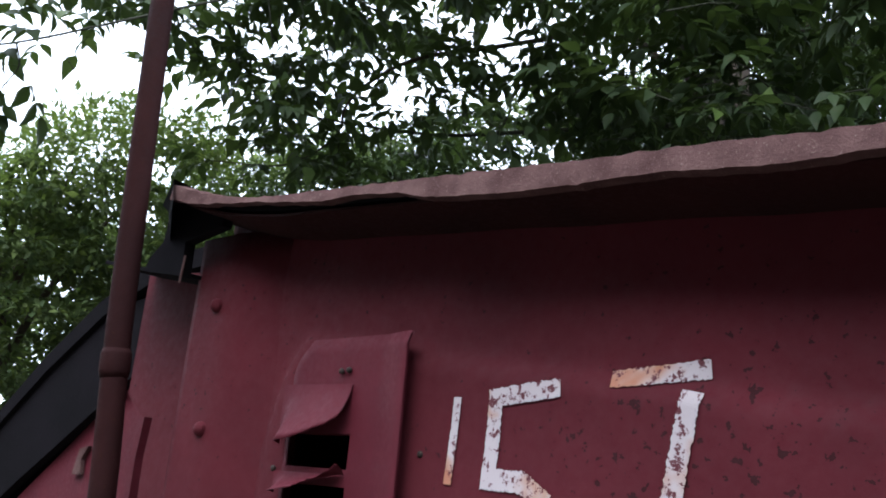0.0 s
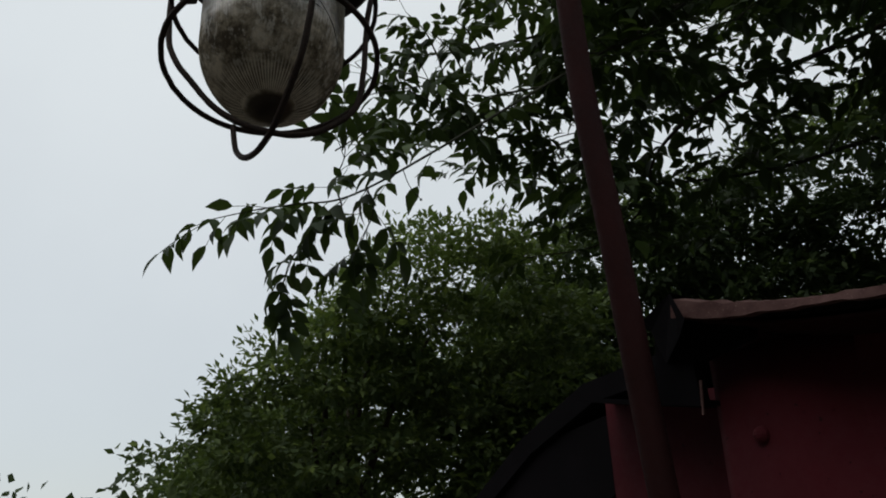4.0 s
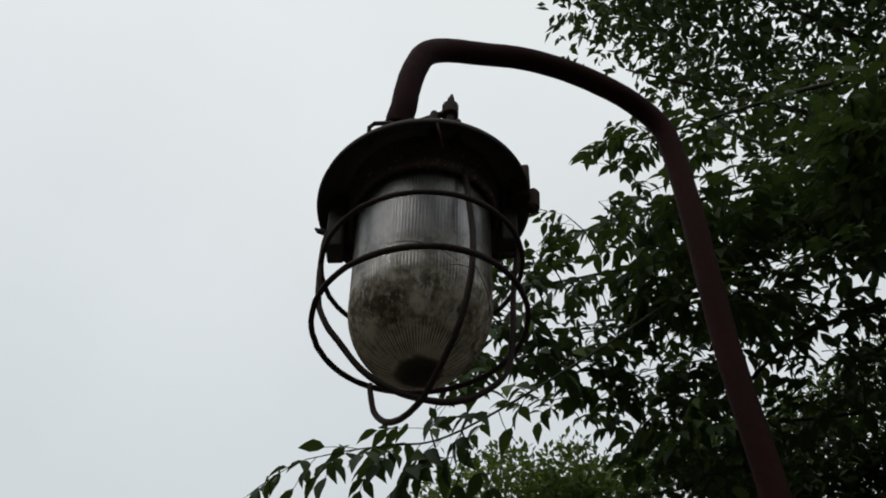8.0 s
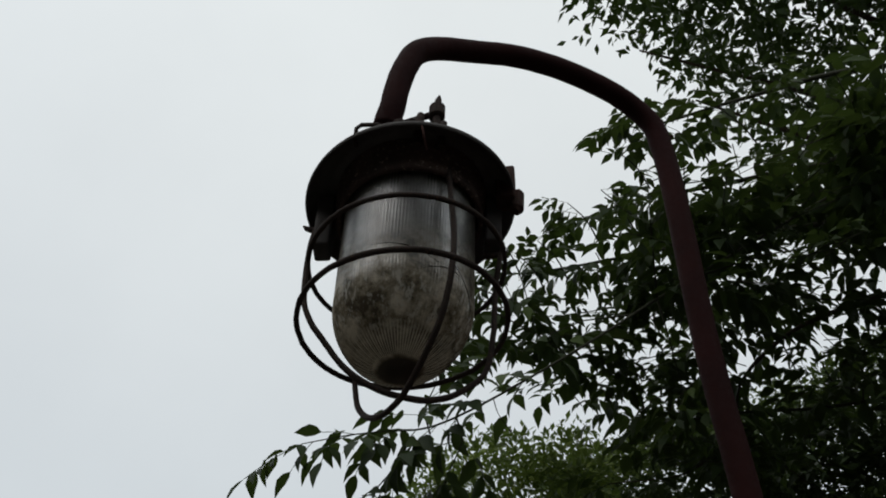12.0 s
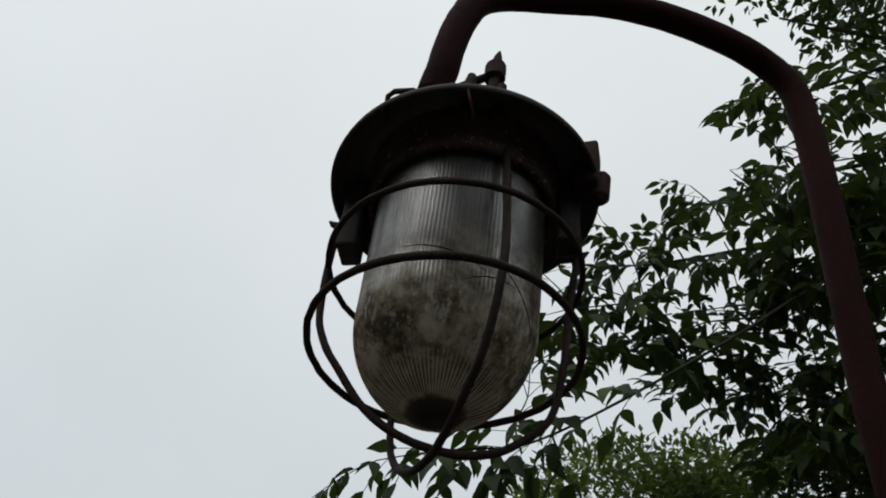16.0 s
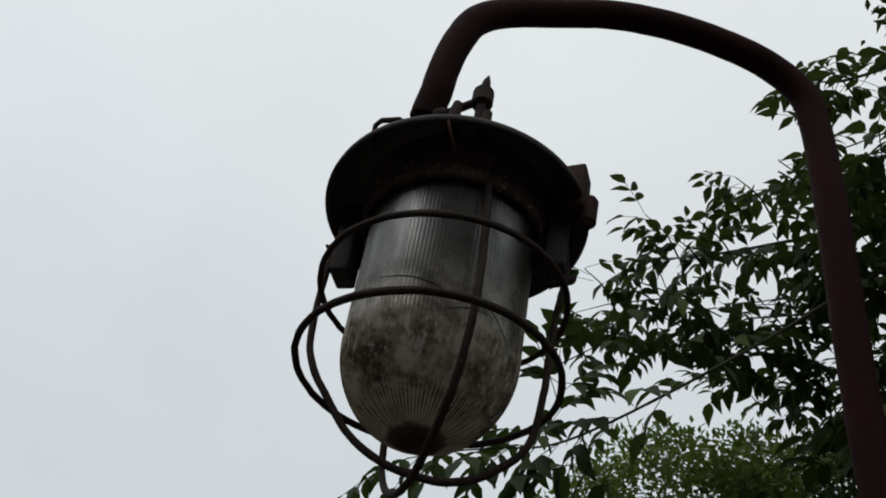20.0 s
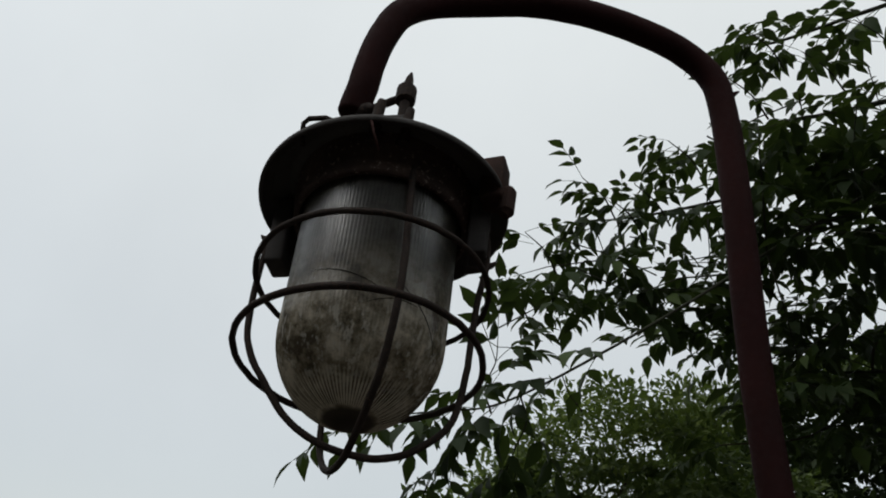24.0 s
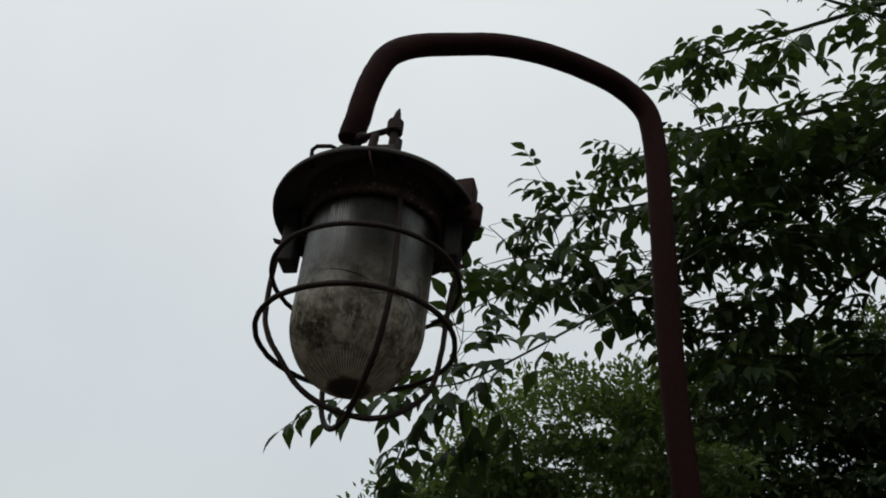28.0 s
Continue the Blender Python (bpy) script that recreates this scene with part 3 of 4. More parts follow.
def sheet(name, mat, parent, a0, a1, z0, z1, na, nz_, off, thick=0.004, label="", wob=0.0, top=None, hole=None):
    """A metal sheet on the front, off(a, z) out of it, with real thickness."""
    verts, faces = [], []
    for side in (0, 1):
        for j in range(nz_ + 1):
            for i in range(na + 1):
                a, z = a0 + (a1 - a0) * i / na, z0 + (z1 - z0) * j / nz_
                if top:
                    z = min(z, top(a))
                o = off(a, z) - side * thick
                if wob:
                    o += wob * noise.noise(Vector((a * 7, z * 7, 1.3)))
                verts.append(gp(a, z, o))
    w_ = na + 1
    m_ = w_ * (nz_ + 1)
    for j in range(nz_):
        for i in range(na):
            if hole and hole(a0 + (a1 - a0) * (i + 0.5) / na, z0 + (z1 - z0) * (j + 0.5) / nz_):
                continue
            q = (j * w_ + i, j * w_ + i + 1, (j + 1) * w_ + i + 1, (j + 1) * w_ + i)
            faces.append(q)
            faces.append(tuple(m_ + k for k in reversed(q)))
    edge = [i for i in range(w_)] + [j * w_ + na for j in range(1, nz_ + 1)] + [nz_ * w_ + i for i in range(na - 1, -1, -1)] + [j * w_ for j in range(nz_ - 1, 0, -1)]
    for k in range(0 if hole and not top else len(edge)):
        p, q = edge[k], edge[(k + 1) % len(edge)]
        faces.append((q, p, m_ + p, m_ + q))
    return link_part(name, mesh_of(name, verts, faces, mat, True), parent, label)


def prism(name, mat, parent, outline, o0, o1, label=""):
    """A flat shape (a, z) on the front, from o0 to o1 out of it."""
    n = len(outline)
    verts = [gp(a, z, o0) for a, z in outline] + [gp(a, z, o1) for a, z in outline]
    faces = [tuple(range(n)), tuple(range(2 * n - 1, n - 1, -1))] + [(i, (i + 1) % n, n + (i + 1) % n, n + i) for i in range(n)]
    bm_ = bmesh.new()
    vs = [bm_.verts.new(p) for p in verts]
    for fc in faces:
        bm_.faces.new([vs[i] for i in fc])
    return part(name, bm_, mat, parent, label)


garage = tagged(new("metal_garage"), "maroon sheet metal garage with a torn vent and worn paint", "garage")


def front_relief(a, z):
    top = 1.792 - 0.135 * (0.15 - a) if a < 0.15 else 1.792 - 2.2 * (a - 0.15) ** 2 * 12
    raised = 1 - smoothstep(z, top - 0.012, top + 0.016)
    raised *= 1 - smoothstep(a, 0.19, 0.24)
    return 0.011 * raised


def roof_z(a):
    """Height of the roof's front edge."""
    return 1.933 + 0.090 * a if a < 0.12 else 1.944 + 0.082 * (a - 0.12) + 0.60 * (a - 0.12) ** 2


SLITS = ((0.054, 0.158, 1.647, 1.682), (0.054, 0.158, 1.590, 1.628), (0.054, 0.158, 1.530, 1.572))


def in_slit(a, z):
    return any(a0 < a < a1 and z0 < z < z1 for a0, a1, z0, z1 in SLITS)


sheet("front_wall", M_GARAGE, garage, -1.6, 0.36, 0.0, 1.0, 40, 30, lambda a, z: 0.011, 0.006, wob=0.004)
sheet("front_wall", M_GARAGE, garage, -1.6, 0.36, 1.0, 2.02, 196, 130, front_relief, 0.006, wob=0.004, top=lambda a: roof_z(a) - 0.014, hole=in_slit)


def vent_relief(a, z):
    o = 0.0165 + 0.004 * smoothstep(a, 0.12, 0.02) + 0.0105 * smoothstep(-a, -0.020, 0.028)
    return o - 0.010 * smoothstep(math.hypot(max(0, a - 0.125), max(0, z - 1.745)), 0.030, 0.060)


def vent_hole(a, z):
    return in_slit(a, z) or math.hypot(max(0, a - 0.120), max(0, z - 1.740)) > 0.056


sheet("vent_sheet", M_SHEET, garage, -0.030, 0.176, 1.42, 1.792, 84, 120, vent_relief, 0.003, "maroon vent plate with torn louvres", hole=vent_hole)


def louvre(lip, tall, seed):
    """A torn louvre: pressed out towards its ragged lower lip."""
    rnd_ = random.Random(seed)
    verts, faces = [], []
    na, nz_ = 26, 8
    tear = [0.0008 * rnd_.uniform(-1, 1) + (0.010 * (i - 23) / 3 if i > 23 else 0.0) for i in range(na + 1)]
    for side in (0, 1):
        for j in range(nz_ + 1):
            for i in range(na + 1):
                u_, k = i / na, j / nz_
                a = 0.172 - 0.116 * u_
                low = lip - 0.006 * math.sin(math.pi * u_) + 0.020 * u_ - 0.006 * (1 - u_) + tear[i]
                z = low + (lip + tall - low) * k
                swell = (1 - k) ** 1.6 * smoothstep(u_, 0.0, 0.25) * (1 - 0.55 * smoothstep(u_, 0.80, 1.0))
                verts.append(gp(a, z, 0.0215 + 0.030 * swell - 0.0016 * side))
    w_ = na + 1
    m_ = w_ * (nz_ + 1)
    for j in range(nz_):
        for i in range(na):
            q = (j * w_ + i, j * w_ + i + 1, (j + 1) * w_ + i + 1, (j + 1) * w_ + i)
            faces += [q, tuple(m_ + k for k in reversed(q))]
    faces += [(i + 1, i, m_ + i, m_ + i + 1) for i in range(na)]
    link_part("louvre", mesh_of("louvre", verts, faces, M_SHEET, True), garage, "torn louvre lip with scraped edges")


for i, (lip, tall) in enumerate(((1.676, 0.062), (1.622, 0.018), (1.567, 0.016))):
    louvre(lip, tall, 40 + i)
for a, z in ((-0.018, 1.667), (-0.042, 1.667), (0.174, 1.642), (0.064, 1.753), (0.076, 1.752)):
    bm = bmesh.new()
    bmesh.ops.create_uvsphere(bm, u_segments=10, v_segments=6, radius=0.0036)
    bm.transform(Matrix.Translation(gp(a, z, 0.0215 if a > -0.03 else 0.010)))
    part("rivet", bm, M_WIRE, garage)


def bar(a0, z0, a1, z1, width, seed):
    """A worn painted bar with ragged edges, 2 mm proud of the wall."""
    rnd = random.Random(seed)
    n = 44
    d = Vector((a1 - a0, z1 - z0)).normalized()
    s = Vector((-d.y, d.x)) * width / 2
    left, right = [], []
    for i in range(n + 1):
        t = i / n
        c = Vector((a0 + (a1 - a0) * t, z0 + (z1 - z0) * t))
        left.append(tuple(c + s * rnd.uniform(0.88, 1.06)))
        right.append(tuple(c - s * rnd.uniform(0.88, 1.06)))
    verts, faces = [], []
    for a, z in left + right:
        verts.append(gp(a, z, front_relief(a, z) + 0.004 * noise.noise(Vector((a * 7, z * 7, 1.3))) + 0.0018))
    faces = [(i, i + 1, n + 2 + i, n + 1 + i) for i in range(n)]
    return link_part("painted_bar", mesh_of("painted_bar", verts, faces, M_WHITE), garage, "flaking white painted bar")


bar(-0.0865, 1.724, -0.0815, 1.640, 0.0095, 1)
bar(-0.1335, 1.722, -0.1305, 1.640, 0.0165, 2)
bar(-0.126, 1.7225, -0.2045, 1.7325, 0.0175, 3)
bar(-0.2545, 1.7395, -0.3435, 1.7465, 0.0165, 4)
bar(-0.3305, 1.728, -0.3125, 1.640, 0.0185, 5)
bar(-0.122, 1.6480, -0.172, 1.6470, 0.0200, 6)
bar(-0.168, 1.6480, -0.196, 1.6300, 0.0190, 7)

# corner post with bolt heads


def post_relief(a, z):
    return -0.004 + 0.028 * smoothstep(a, 0.190, 0.320)


sheet("corner_post", M_GARAGE, garage, 0.185, 0.390, 0.0, 2.0, 24, 20, post_relief, 0.006, "", 0.003, top=lambda a: min(1.945, roof_z(a) - 0.02))
for a, z in ((0.334, 1.846), (0.328, 1.683)):
    bm = bmesh.new()
    bmesh.ops.create_uvsphere(bm, u_segments=12, v_segments=8, radius=0.010)
    bm.transform(Matrix.Translation(gp(a, z, post_relief(a, z))))
    part("bolt_head", bm, M_GARAGE, garage)
prism("hinge_strip", M_SHEET, garage, ((0.456, 1.45), (0.454, 1.588), (0.457, 1.694), (0.438, 1.695), (0.444, 1.64), (0.436, 1.45)), 0.03, 0.042, "bent loose strip of maroon sheet")
prism("gusset", M_TAR, garage, ((0.382, 1.884), (0.484, 1.902), (0.470, 1.922), (0.442, 1.941), (0.437, 1.992), (0.40, 2.004), (0.36, 1.992), (0.300, 1.962), (0.302, 1.945), (0.384, 1.933)), 0.042, 0.058, "black tarred tin gusset under the roof corner")

# roof with its ragged, faded front edge
rv, rf = [], []
N_R = 260
for i in range(N_R + 1):
    a = 0.365 - (0.365 + 1.7) * i / N_R
    zt = roof_z(a)
    low = 0.011 + 0.011 * smoothstep(-a, -0.02, 0.16) + 0.006 * noise.noise(Vector((a * 8, 0.3, 0))) + 0.0022 * noise.noise(Vector((a * 34, 2.3, 0))) + 0.0014 * noise.noise(Vector((a * 120, 4.1, 0)))
    if a > 0.25:
        low += 0.10 * (a - 0.25)
    wz = 0.0022 * noise.noise(Vector((a * 60, 5.0, 0))) + 0.0012 * noise.noise(Vector((a * 170, 8.0, 0)))
    out = 0.10 + 0.006 * noise.noise(Vector((a * 6, 7.0, 0)))
    rv += [gp(a, zt - low, out + 0.004), gp(a, zt + wz, out), gp(a, zt + 0.004 + wz, out - 0.02), gp(a, zt - low, out - 0.012)]
for i in range(N_R):
    for k in range(4):
        k2 = (k + 1) % 4
        rf.append((i * 4 + k, i * 4 + k2, (i + 1) * 4 + k2, (i + 1) * 4 + k))
link_part("roof_edge", mesh_of("roof_edge", rv, rf, M_LIP, False), garage, "faded pinkish grey ragged roofing edge")
sv, sf = [], []
for i in range(41):
    a = 0.36 - 2.06 * i / 40
    z = roof_z(a) - 0.002
    sv += [gp(a, z - 0.004, 0.09), gp(a, z + 0.05, -2.6), gp(a, z - 0.03, -2.6), gp(a, z - 0.012, 0.09)]
for i in range(40):
    for k in range(4):
        k2 = (k + 1) % 4
        sf.append((i * 4 + k, i * 4 + k2, (i + 1) * 4 + k2, (i + 1) * 4 + k))
link_part("roof_sheet", mesh_of("roof_sheet", sv, sf, M_TAR, False), garage, "black tarred roof sheet")
# maroon underside of the overhang, its shade painted in with the darker pipe red
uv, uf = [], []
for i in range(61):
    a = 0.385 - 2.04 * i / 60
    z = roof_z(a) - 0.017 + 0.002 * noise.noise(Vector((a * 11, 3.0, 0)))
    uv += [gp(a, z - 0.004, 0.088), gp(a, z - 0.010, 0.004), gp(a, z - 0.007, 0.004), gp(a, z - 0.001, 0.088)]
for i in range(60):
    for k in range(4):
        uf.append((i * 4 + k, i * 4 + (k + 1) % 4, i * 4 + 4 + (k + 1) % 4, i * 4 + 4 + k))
link_part("shaded_eave_underside", mesh_of("shaded_eave_underside", uv, uf, M_PIPE_AND_SHADE, False), garage)
prism("pale_edge", M_LIP, garage, ((0.378, 1.874), (0.381, 1.874), (0.377, 1.912), (0.374, 1.912)), 0.0585, 0.0605, "bare pale edge of bent tin")
# folded tin corner
cvv = [gp(0.335, 1.968, 0.115), gp(0.36, 2.006, 0.105), gp(0.46, 1.998, 0.06), gp(0.44, 1.985, 0.06), gp(0.43, 1.94, 0.055), gp(0.36, 1.955, 0.10), gp(0.36, 2.0, 0.02), gp(0.45, 1.99, 0.0)]
cff = [(0, 1, 5), (1, 2, 3, 4), (1, 4, 5), (1, 6, 7, 2)]
link_part("tin_corner", mesh_of("tin_corner", cvv, cff, M_TAR), garage, "folded black tin roof corner")
prism("side_wall", M_GARAGE, garage, ((0.36, 0.0), (0.36, 1.90), (0.40, 1.90), (0.40, 0.0)), -2.5, -0.01)
prism("end_wall", M_GARAGE, garage, ((-1.62, 0.0), (-1.62, 1.86), (-1.58, 1.86), (-1.58, 0.0)), -2.5, -0.01)
prism("back_wall", M_GARAGE, garage, ((-1.58, 0.0), (-1.58, 1.86), (0.36, 1.86), (0.36, 0.0)), -2.5, -2.46)

# lean-to with a sloping dark roof beyond the corner
shed = tagged(new("lean_to_shed"), "maroon sheet metal lean-to with a steep black sloping roof", "shed")
prism("wall", M_SHEET, shed, ((0.42, 0.0), (0.42, 1.93), (0.60, 1.93), (0.66, 1.90), (1.75, 1.22), (1.75, 0.0)), -0.19, -0.16)
prism("roof", M_TAR, shed, ((0.46, 2.02), (0.80, 2.0), (0.985, 1.935), (1.178, 1.83), (1.80, 1.42), (1.80, 1.395), (1.16, 1.80), (0.96, 1.905), (0.78, 1.965), (0.46, 1.985)), -1.6, -0.13, "black sloping tin roof")
prism("fascia", M_TAR, shed, ((0.60, 1.96), (0.985, 1.915), (1.178, 1.805), (1.80, 1.40), (1.80, 1.24), (1.20, 1.58), (0.95, 1.715), (0.70, 1.85), (0.60, 1.90)), -0.158, -0.140, "black tarred fascia board")
prism("torn_flap", M_LIP, shed, ((0.957, 1.655), (0.988, 1.649), (1.002, 1.60), (0.969, 1.602), (0.975, 1.63)), -0.158, -0.150, "scrap of pale torn paint")
# out-of-sight strip added to shade the corner panel from above
prism("shade_strip", M_TAR, shed, ((0.384, 1.886), (0.482, 1.903), (0.640, 1.935), (0.640, 1.941), (0.482, 1.909), (0.384, 1.892)), -0.06, 0.040)
prism("corner_panel", M_GARAGE, shed, ((0.40, 0.0), (0.40, 1.92), (0.66, 1.94), (0.66, 1.74), (0.60, 1.70), (0.60, 0.0)), -0.06, -0.05, "maroon sheet closing the corner")
prism("back_wall", M_GARAGE, shed, ((0.42, 0.0), (0.42, 1.93), (0.70, 1.93), (1.75, 1.30), (1.75, 0.0)), -1.58, -1.55)
prism("end_wall", M_GARAGE, shed, ((1.72, 0.0), (1.72, 1.34), (1.75, 1.32), (1.75, 0.0)), -1.55, -0.19)

# unseen walls added to block low skylight, closing the place behind
block_v = [P0 + GN * 4.6 + GW * k_ + Vector((0, 0, z_)) for k_ in (-5.4, 12) for z_ in (0.0, 4.8)] + [P0 + GN * 4.8 + GW * k_ + Vector((0, 0, z_)) for k_ in (-5.4, 12) for z_ in (0.0, 4.8)]
tagged(new("sky_block_behind", mesh_of("sky_block_behind", block_v, [(0, 1, 3, 2), (4, 6, 7, 5), (1, 5, 7, 3), (0, 2, 6, 4), (0, 4, 5, 1), (2, 3, 7, 6)], M_LIGHT_BLOCK)), "unseen dark wall added opposite the garage to block low skylight", "wall", kind="structure")
end_v = [P0 + GN * o_ + GW * k_ + Vector((0, 0, z_)) for o_ in (-6.0, 4.55) for k_ in (-5.4, -5.2) for z_ in (0.0, 4.8)]
tagged(new("sky_block_end", mesh_of("sky_block_end", end_v, [(0, 1, 3, 2), (4, 6, 7, 5), (1, 5, 7, 3), (0, 2, 6, 4), (0, 4, 5, 1), (2, 3, 7, 6)], M_LIGHT_BLOCK)), "unseen dark wall added at the lane's end to block skylight", "wall", kind="structure")

# ---------------------------------------------------------------- foliage
EYE = np.array((0.0, -0.2, 1.78))


def spot(az, el, r):
    a, e = np.radians(az), np.radians(el)
    return EYE + np.stack([np.sin(a) * np.cos(e), np.cos(a) * np.cos(e), np.sin(e)], -1) * np.asarray(r)[..., None]


def inside(poly, x, y):
    """Even-odd test of many points against a polygon."""
    hit_ = np.zeros(len(x), bool)
    n = len(poly)
    for i in range(n):
        (x0, y0), (x1, y1) = poly[i], poly[(i + 1) % n]
        if y0 == y1:
            continue
        c = ((y0 > y) != (y1 > y)) & (x < (x1 - x0) * (y - y0) / (y1 - y0) + x0)
        hit_ ^= c
    return hit_


def scatter(poly, n, seed):
    """n random places in a polygon of azimuth and elevation."""
    rng = np.random.default_rng(seed)
    p = np.array(poly, float)
    lo, hi = p.min(0), p.max(0)
    out = np.zeros((0, 2))
    while len(out) < n:
        q = rng.uniform(lo, hi, (n * 2, 2))
        out = np.concatenate([out, q[inside(poly, q[:, 0], q[:, 1])]])
    return out[:n]


# a leaflet, base at the origin, along +x, 1 long: ovate with a drawn-out tip, folded along its rib
LEAF_V = np.array([(0, 0, 0), (0.22, 0, -0.01), (0.48, 0, -0.03), (0.74, 0, -0.09), (1.0, 0, -0.2),
                   (0.2, 0.17, 0.05), (0.46, 0.23, 0.05), (0.72, 0.13, -0.03), (0.2, -0.17, 0.05), (0.46, -0.23, 0.05), (0.72, -0.13, -0.03)])
LEAF_F = [(0, 1, 5), (1, 2, 6, 5), (2, 3, 7, 6), (3, 4, 7), (1, 0, 8), (2, 1, 8, 9), (3, 2, 9, 10), (4, 3, 10)]
SMALL_V = np.array([(0, 0, 0), (0.45, 0.22, 0.05), (1.0, 0, -0.08), (0.45, -0.22, 0.05)])
SMALL_F = [(0, 2, 1), (0, 3, 2)]


def frames_of(d, roll):
    """Turns that lay +x along d, with the face rolled about it."""
    d = d / np.linalg.norm(d, axis=1, keepdims=True)
    s = np.cross(np.array((0, 0, 1.0)), d)
    s /= np.linalg.norm(s, axis=1, keepdims=True) + 1e-9
    u = np.cross(d, s)
    c, n = np.cos(roll)[:, None], np.sin(roll)[:, None]
    return np.stack([d, s * c + u * n, u * c - s * n], axis=2)


def leaves(name, base_v, base_f, pos, dirs, roll, size, width, mat):
    """Many leaves joined into one mesh."""
    m = frames_of(dirs, roll)
    loc = base_v[None] * size[:, None, None] * np.stack([np.ones_like(width), width, np.ones_like(width)], 1)[:, None, :]
    verts = np.einsum("nij,nkj->nki", m, loc) + pos[:, None, :]
    k, n = len(base_v), len(pos)
    me = bpy.data.meshes.new(name)
    flat = np.concatenate([np.array(f) for f in base_f])
    lens = np.array([len(f) for f in base_f])
    loops = (flat[None] + (np.arange(n) * k)[:, None]).ravel()
    totals = np.tile(lens, n)
    starts = np.concatenate([[0], np.cumsum(totals)[:-1]])
    me.vertices.add(n * k)
    me.vertices.foreach_set("co", verts.ravel())
    me.loops.add(len(loops))
    me.loops.foreach_set("vertex_index", loops.astype(np.int32))
    me.polygons.add(len(totals))
    me.polygons.foreach_set("loop_start", starts.astype(np.int32))
    me.polygons.foreach_set("loop_total", totals.astype(np.int32))
    me.update(calc_edges=True)
    me.validate()
    me.materials.append(mat)
    return me


def compound(seed, pairs):
    """One box-elder leaf: leaflets in pairs on a stalk, the last at its end."""
    rng = np.random.default_rng(seed)
    pos, dirs, roll, size = [], [], [], []
    length = 0.075 + 0.03 * pairs
    for i in range(pairs):
        x = length * (0.42 + 0.5 * i / max(1, pairs - 0.5))
        for s in (-1, 1):
            an = rng.uniform(0.75, 1.15) * s
            pos.append((x, 0, -0.15 * x * x / length))
            dirs.append((math.cos(an), math.sin(an), rng.uniform(-0.75, -0.1)))
            roll.append(rng.uniform(-0.5, 0.5))
            size.append(rng.uniform(0.058, 0.086))
    pos.append((length, 0, -0.15 * length))
    dirs.append((1, rng.uniform(-0.2, 0.2), rng.uniform(-0.8, -0.15)))
    roll.append(rng.uniform(-0.4, 0.4))
    size.append(rng.uniform(0.075, 0.100))
    return [np.array(v_, float) for v_ in (pos, dirs, roll, size)], length


def leaf_mesh(seed, pairs):
    (pos, dirs, roll, size), length = compound(seed, pairs)
    me = leaves("leaf", LEAF_V, LEAF_F, pos, dirs, roll, size, np.full(len(size), 1.0), M_LEAF)
    bm_ = bmesh.new()
    bm_.from_mesh(me)
    rows_ = []
    for i in range(6):
        x = length * i / 5
        c = Vector((x, 0, -0.15 * x * x / length))
        rows_.append([bm_.verts.new(c + Vector((0, 0.0013 * math.cos(k * 2.094), 0.0013 * math.sin(k * 2.094)))) for k in range(3)])
    for a_, b_ in zip(rows_[:-1], rows_[1:]):
        for k in range(3):
            bm_.faces.new((a_[k], a_[(k + 1) % 3], b_[(k + 1) % 3], b_[k]))
    bm_.to_mesh(me)
    bm_.free()
    return me


near_tree = tagged(new("box_elder_tree"), "overhanging box elder tree with drooping dark green leaves", "tree")
TRUNK = [(3.45, 2.75, -0.1), (3.4, 2.72, 1.2), (3.3, 2.68, 2.4), (3.2, 2.65, 3.6), (3.25, 2.7, 4.8)]
tv, tf = tube(smooth_line(TRUNK, 6), [0.17 - 0.0045 * i for i in range(25)], 14, jitter=0.05)
link_part("trunk", mesh_of("trunk", tv, tf, M_BARK, True), near_tree)


def bough(points, r0, r1, name="limb", mat=None):
    pts = smooth_line([tuple(spot(np.array(a), np.array(e), np.array(r))) if isinstance(a, (int, float)) and len(p) == 3 else p for p in points for a, e, r in [p]], 8)
    rad = [r0 + (r1 - r0) * i / (len(pts) - 1) for i in range(len(pts))]
    v_, f_ = tube(pts, rad, 8, jitter=0.08)
    link_part(name, mesh_of(name, v_, f_, mat or M_TWIG, True), near_tree)
    return pts


# azimuth, elevation, distance from the standpoint
B_FRONT = bough([(46, 35, 3.4), (34, 34.5, 3.1), (24, 32, 2.7), (18, 30, 2.35), (14.2, 28.4, 2.1), (8.8, 26, 1.95), (3.6, 23.6, 1.88), (0.4, 22.4, 1.86), (-2.6, 22.1, 1.84), (-5.4, 21.7, 1.83), (-8.4, 21.0, 1.82)], 0.0052, 0.0011, "front_twig")
B_DROOP = bough([(-1, 21.3, 1.84), (-1.6, 20, 1.84), (-3.0, 18.4, 1.83), (-3.6, 16.8, 1.83)], 0.0022, 0.0010, "twig")
B_HANG = bough([(2.5, 23.1, 1.87), (2.9, 21.6, 1.87), (2.2, 20, 1.86), (1.4, 18.0, 1.86)], 0.0022, 0.0010, "twig")
B_RISE = bough([(0.6, 22.0, 1.86), (0.2, 23.6, 1.85), (0.9, 25.2, 1.85), (1.0, 26.6, 1.86)], 0.0022, 0.0009, "twig")
B_PEND = bough([(5.2, 24.3, 1.9), (5.6, 23.2, 1.9), (6.4, 22.2, 1.9)], 0.0012, 0.0008, "twig")
for k, p_ in enumerate((B_PEND[-1], B_PEND[-4], B_PEND[-7])):
    bm = bmesh.new()
    bmesh.ops.create_uvsphere(bm, u_segments=8, v_segments=6, radius=0.0032 - 0.0006 * k)
    bm.transform(Matrix.Translation(p_))
    part("bud", bm, M_TWIG, near_tree, "", True)
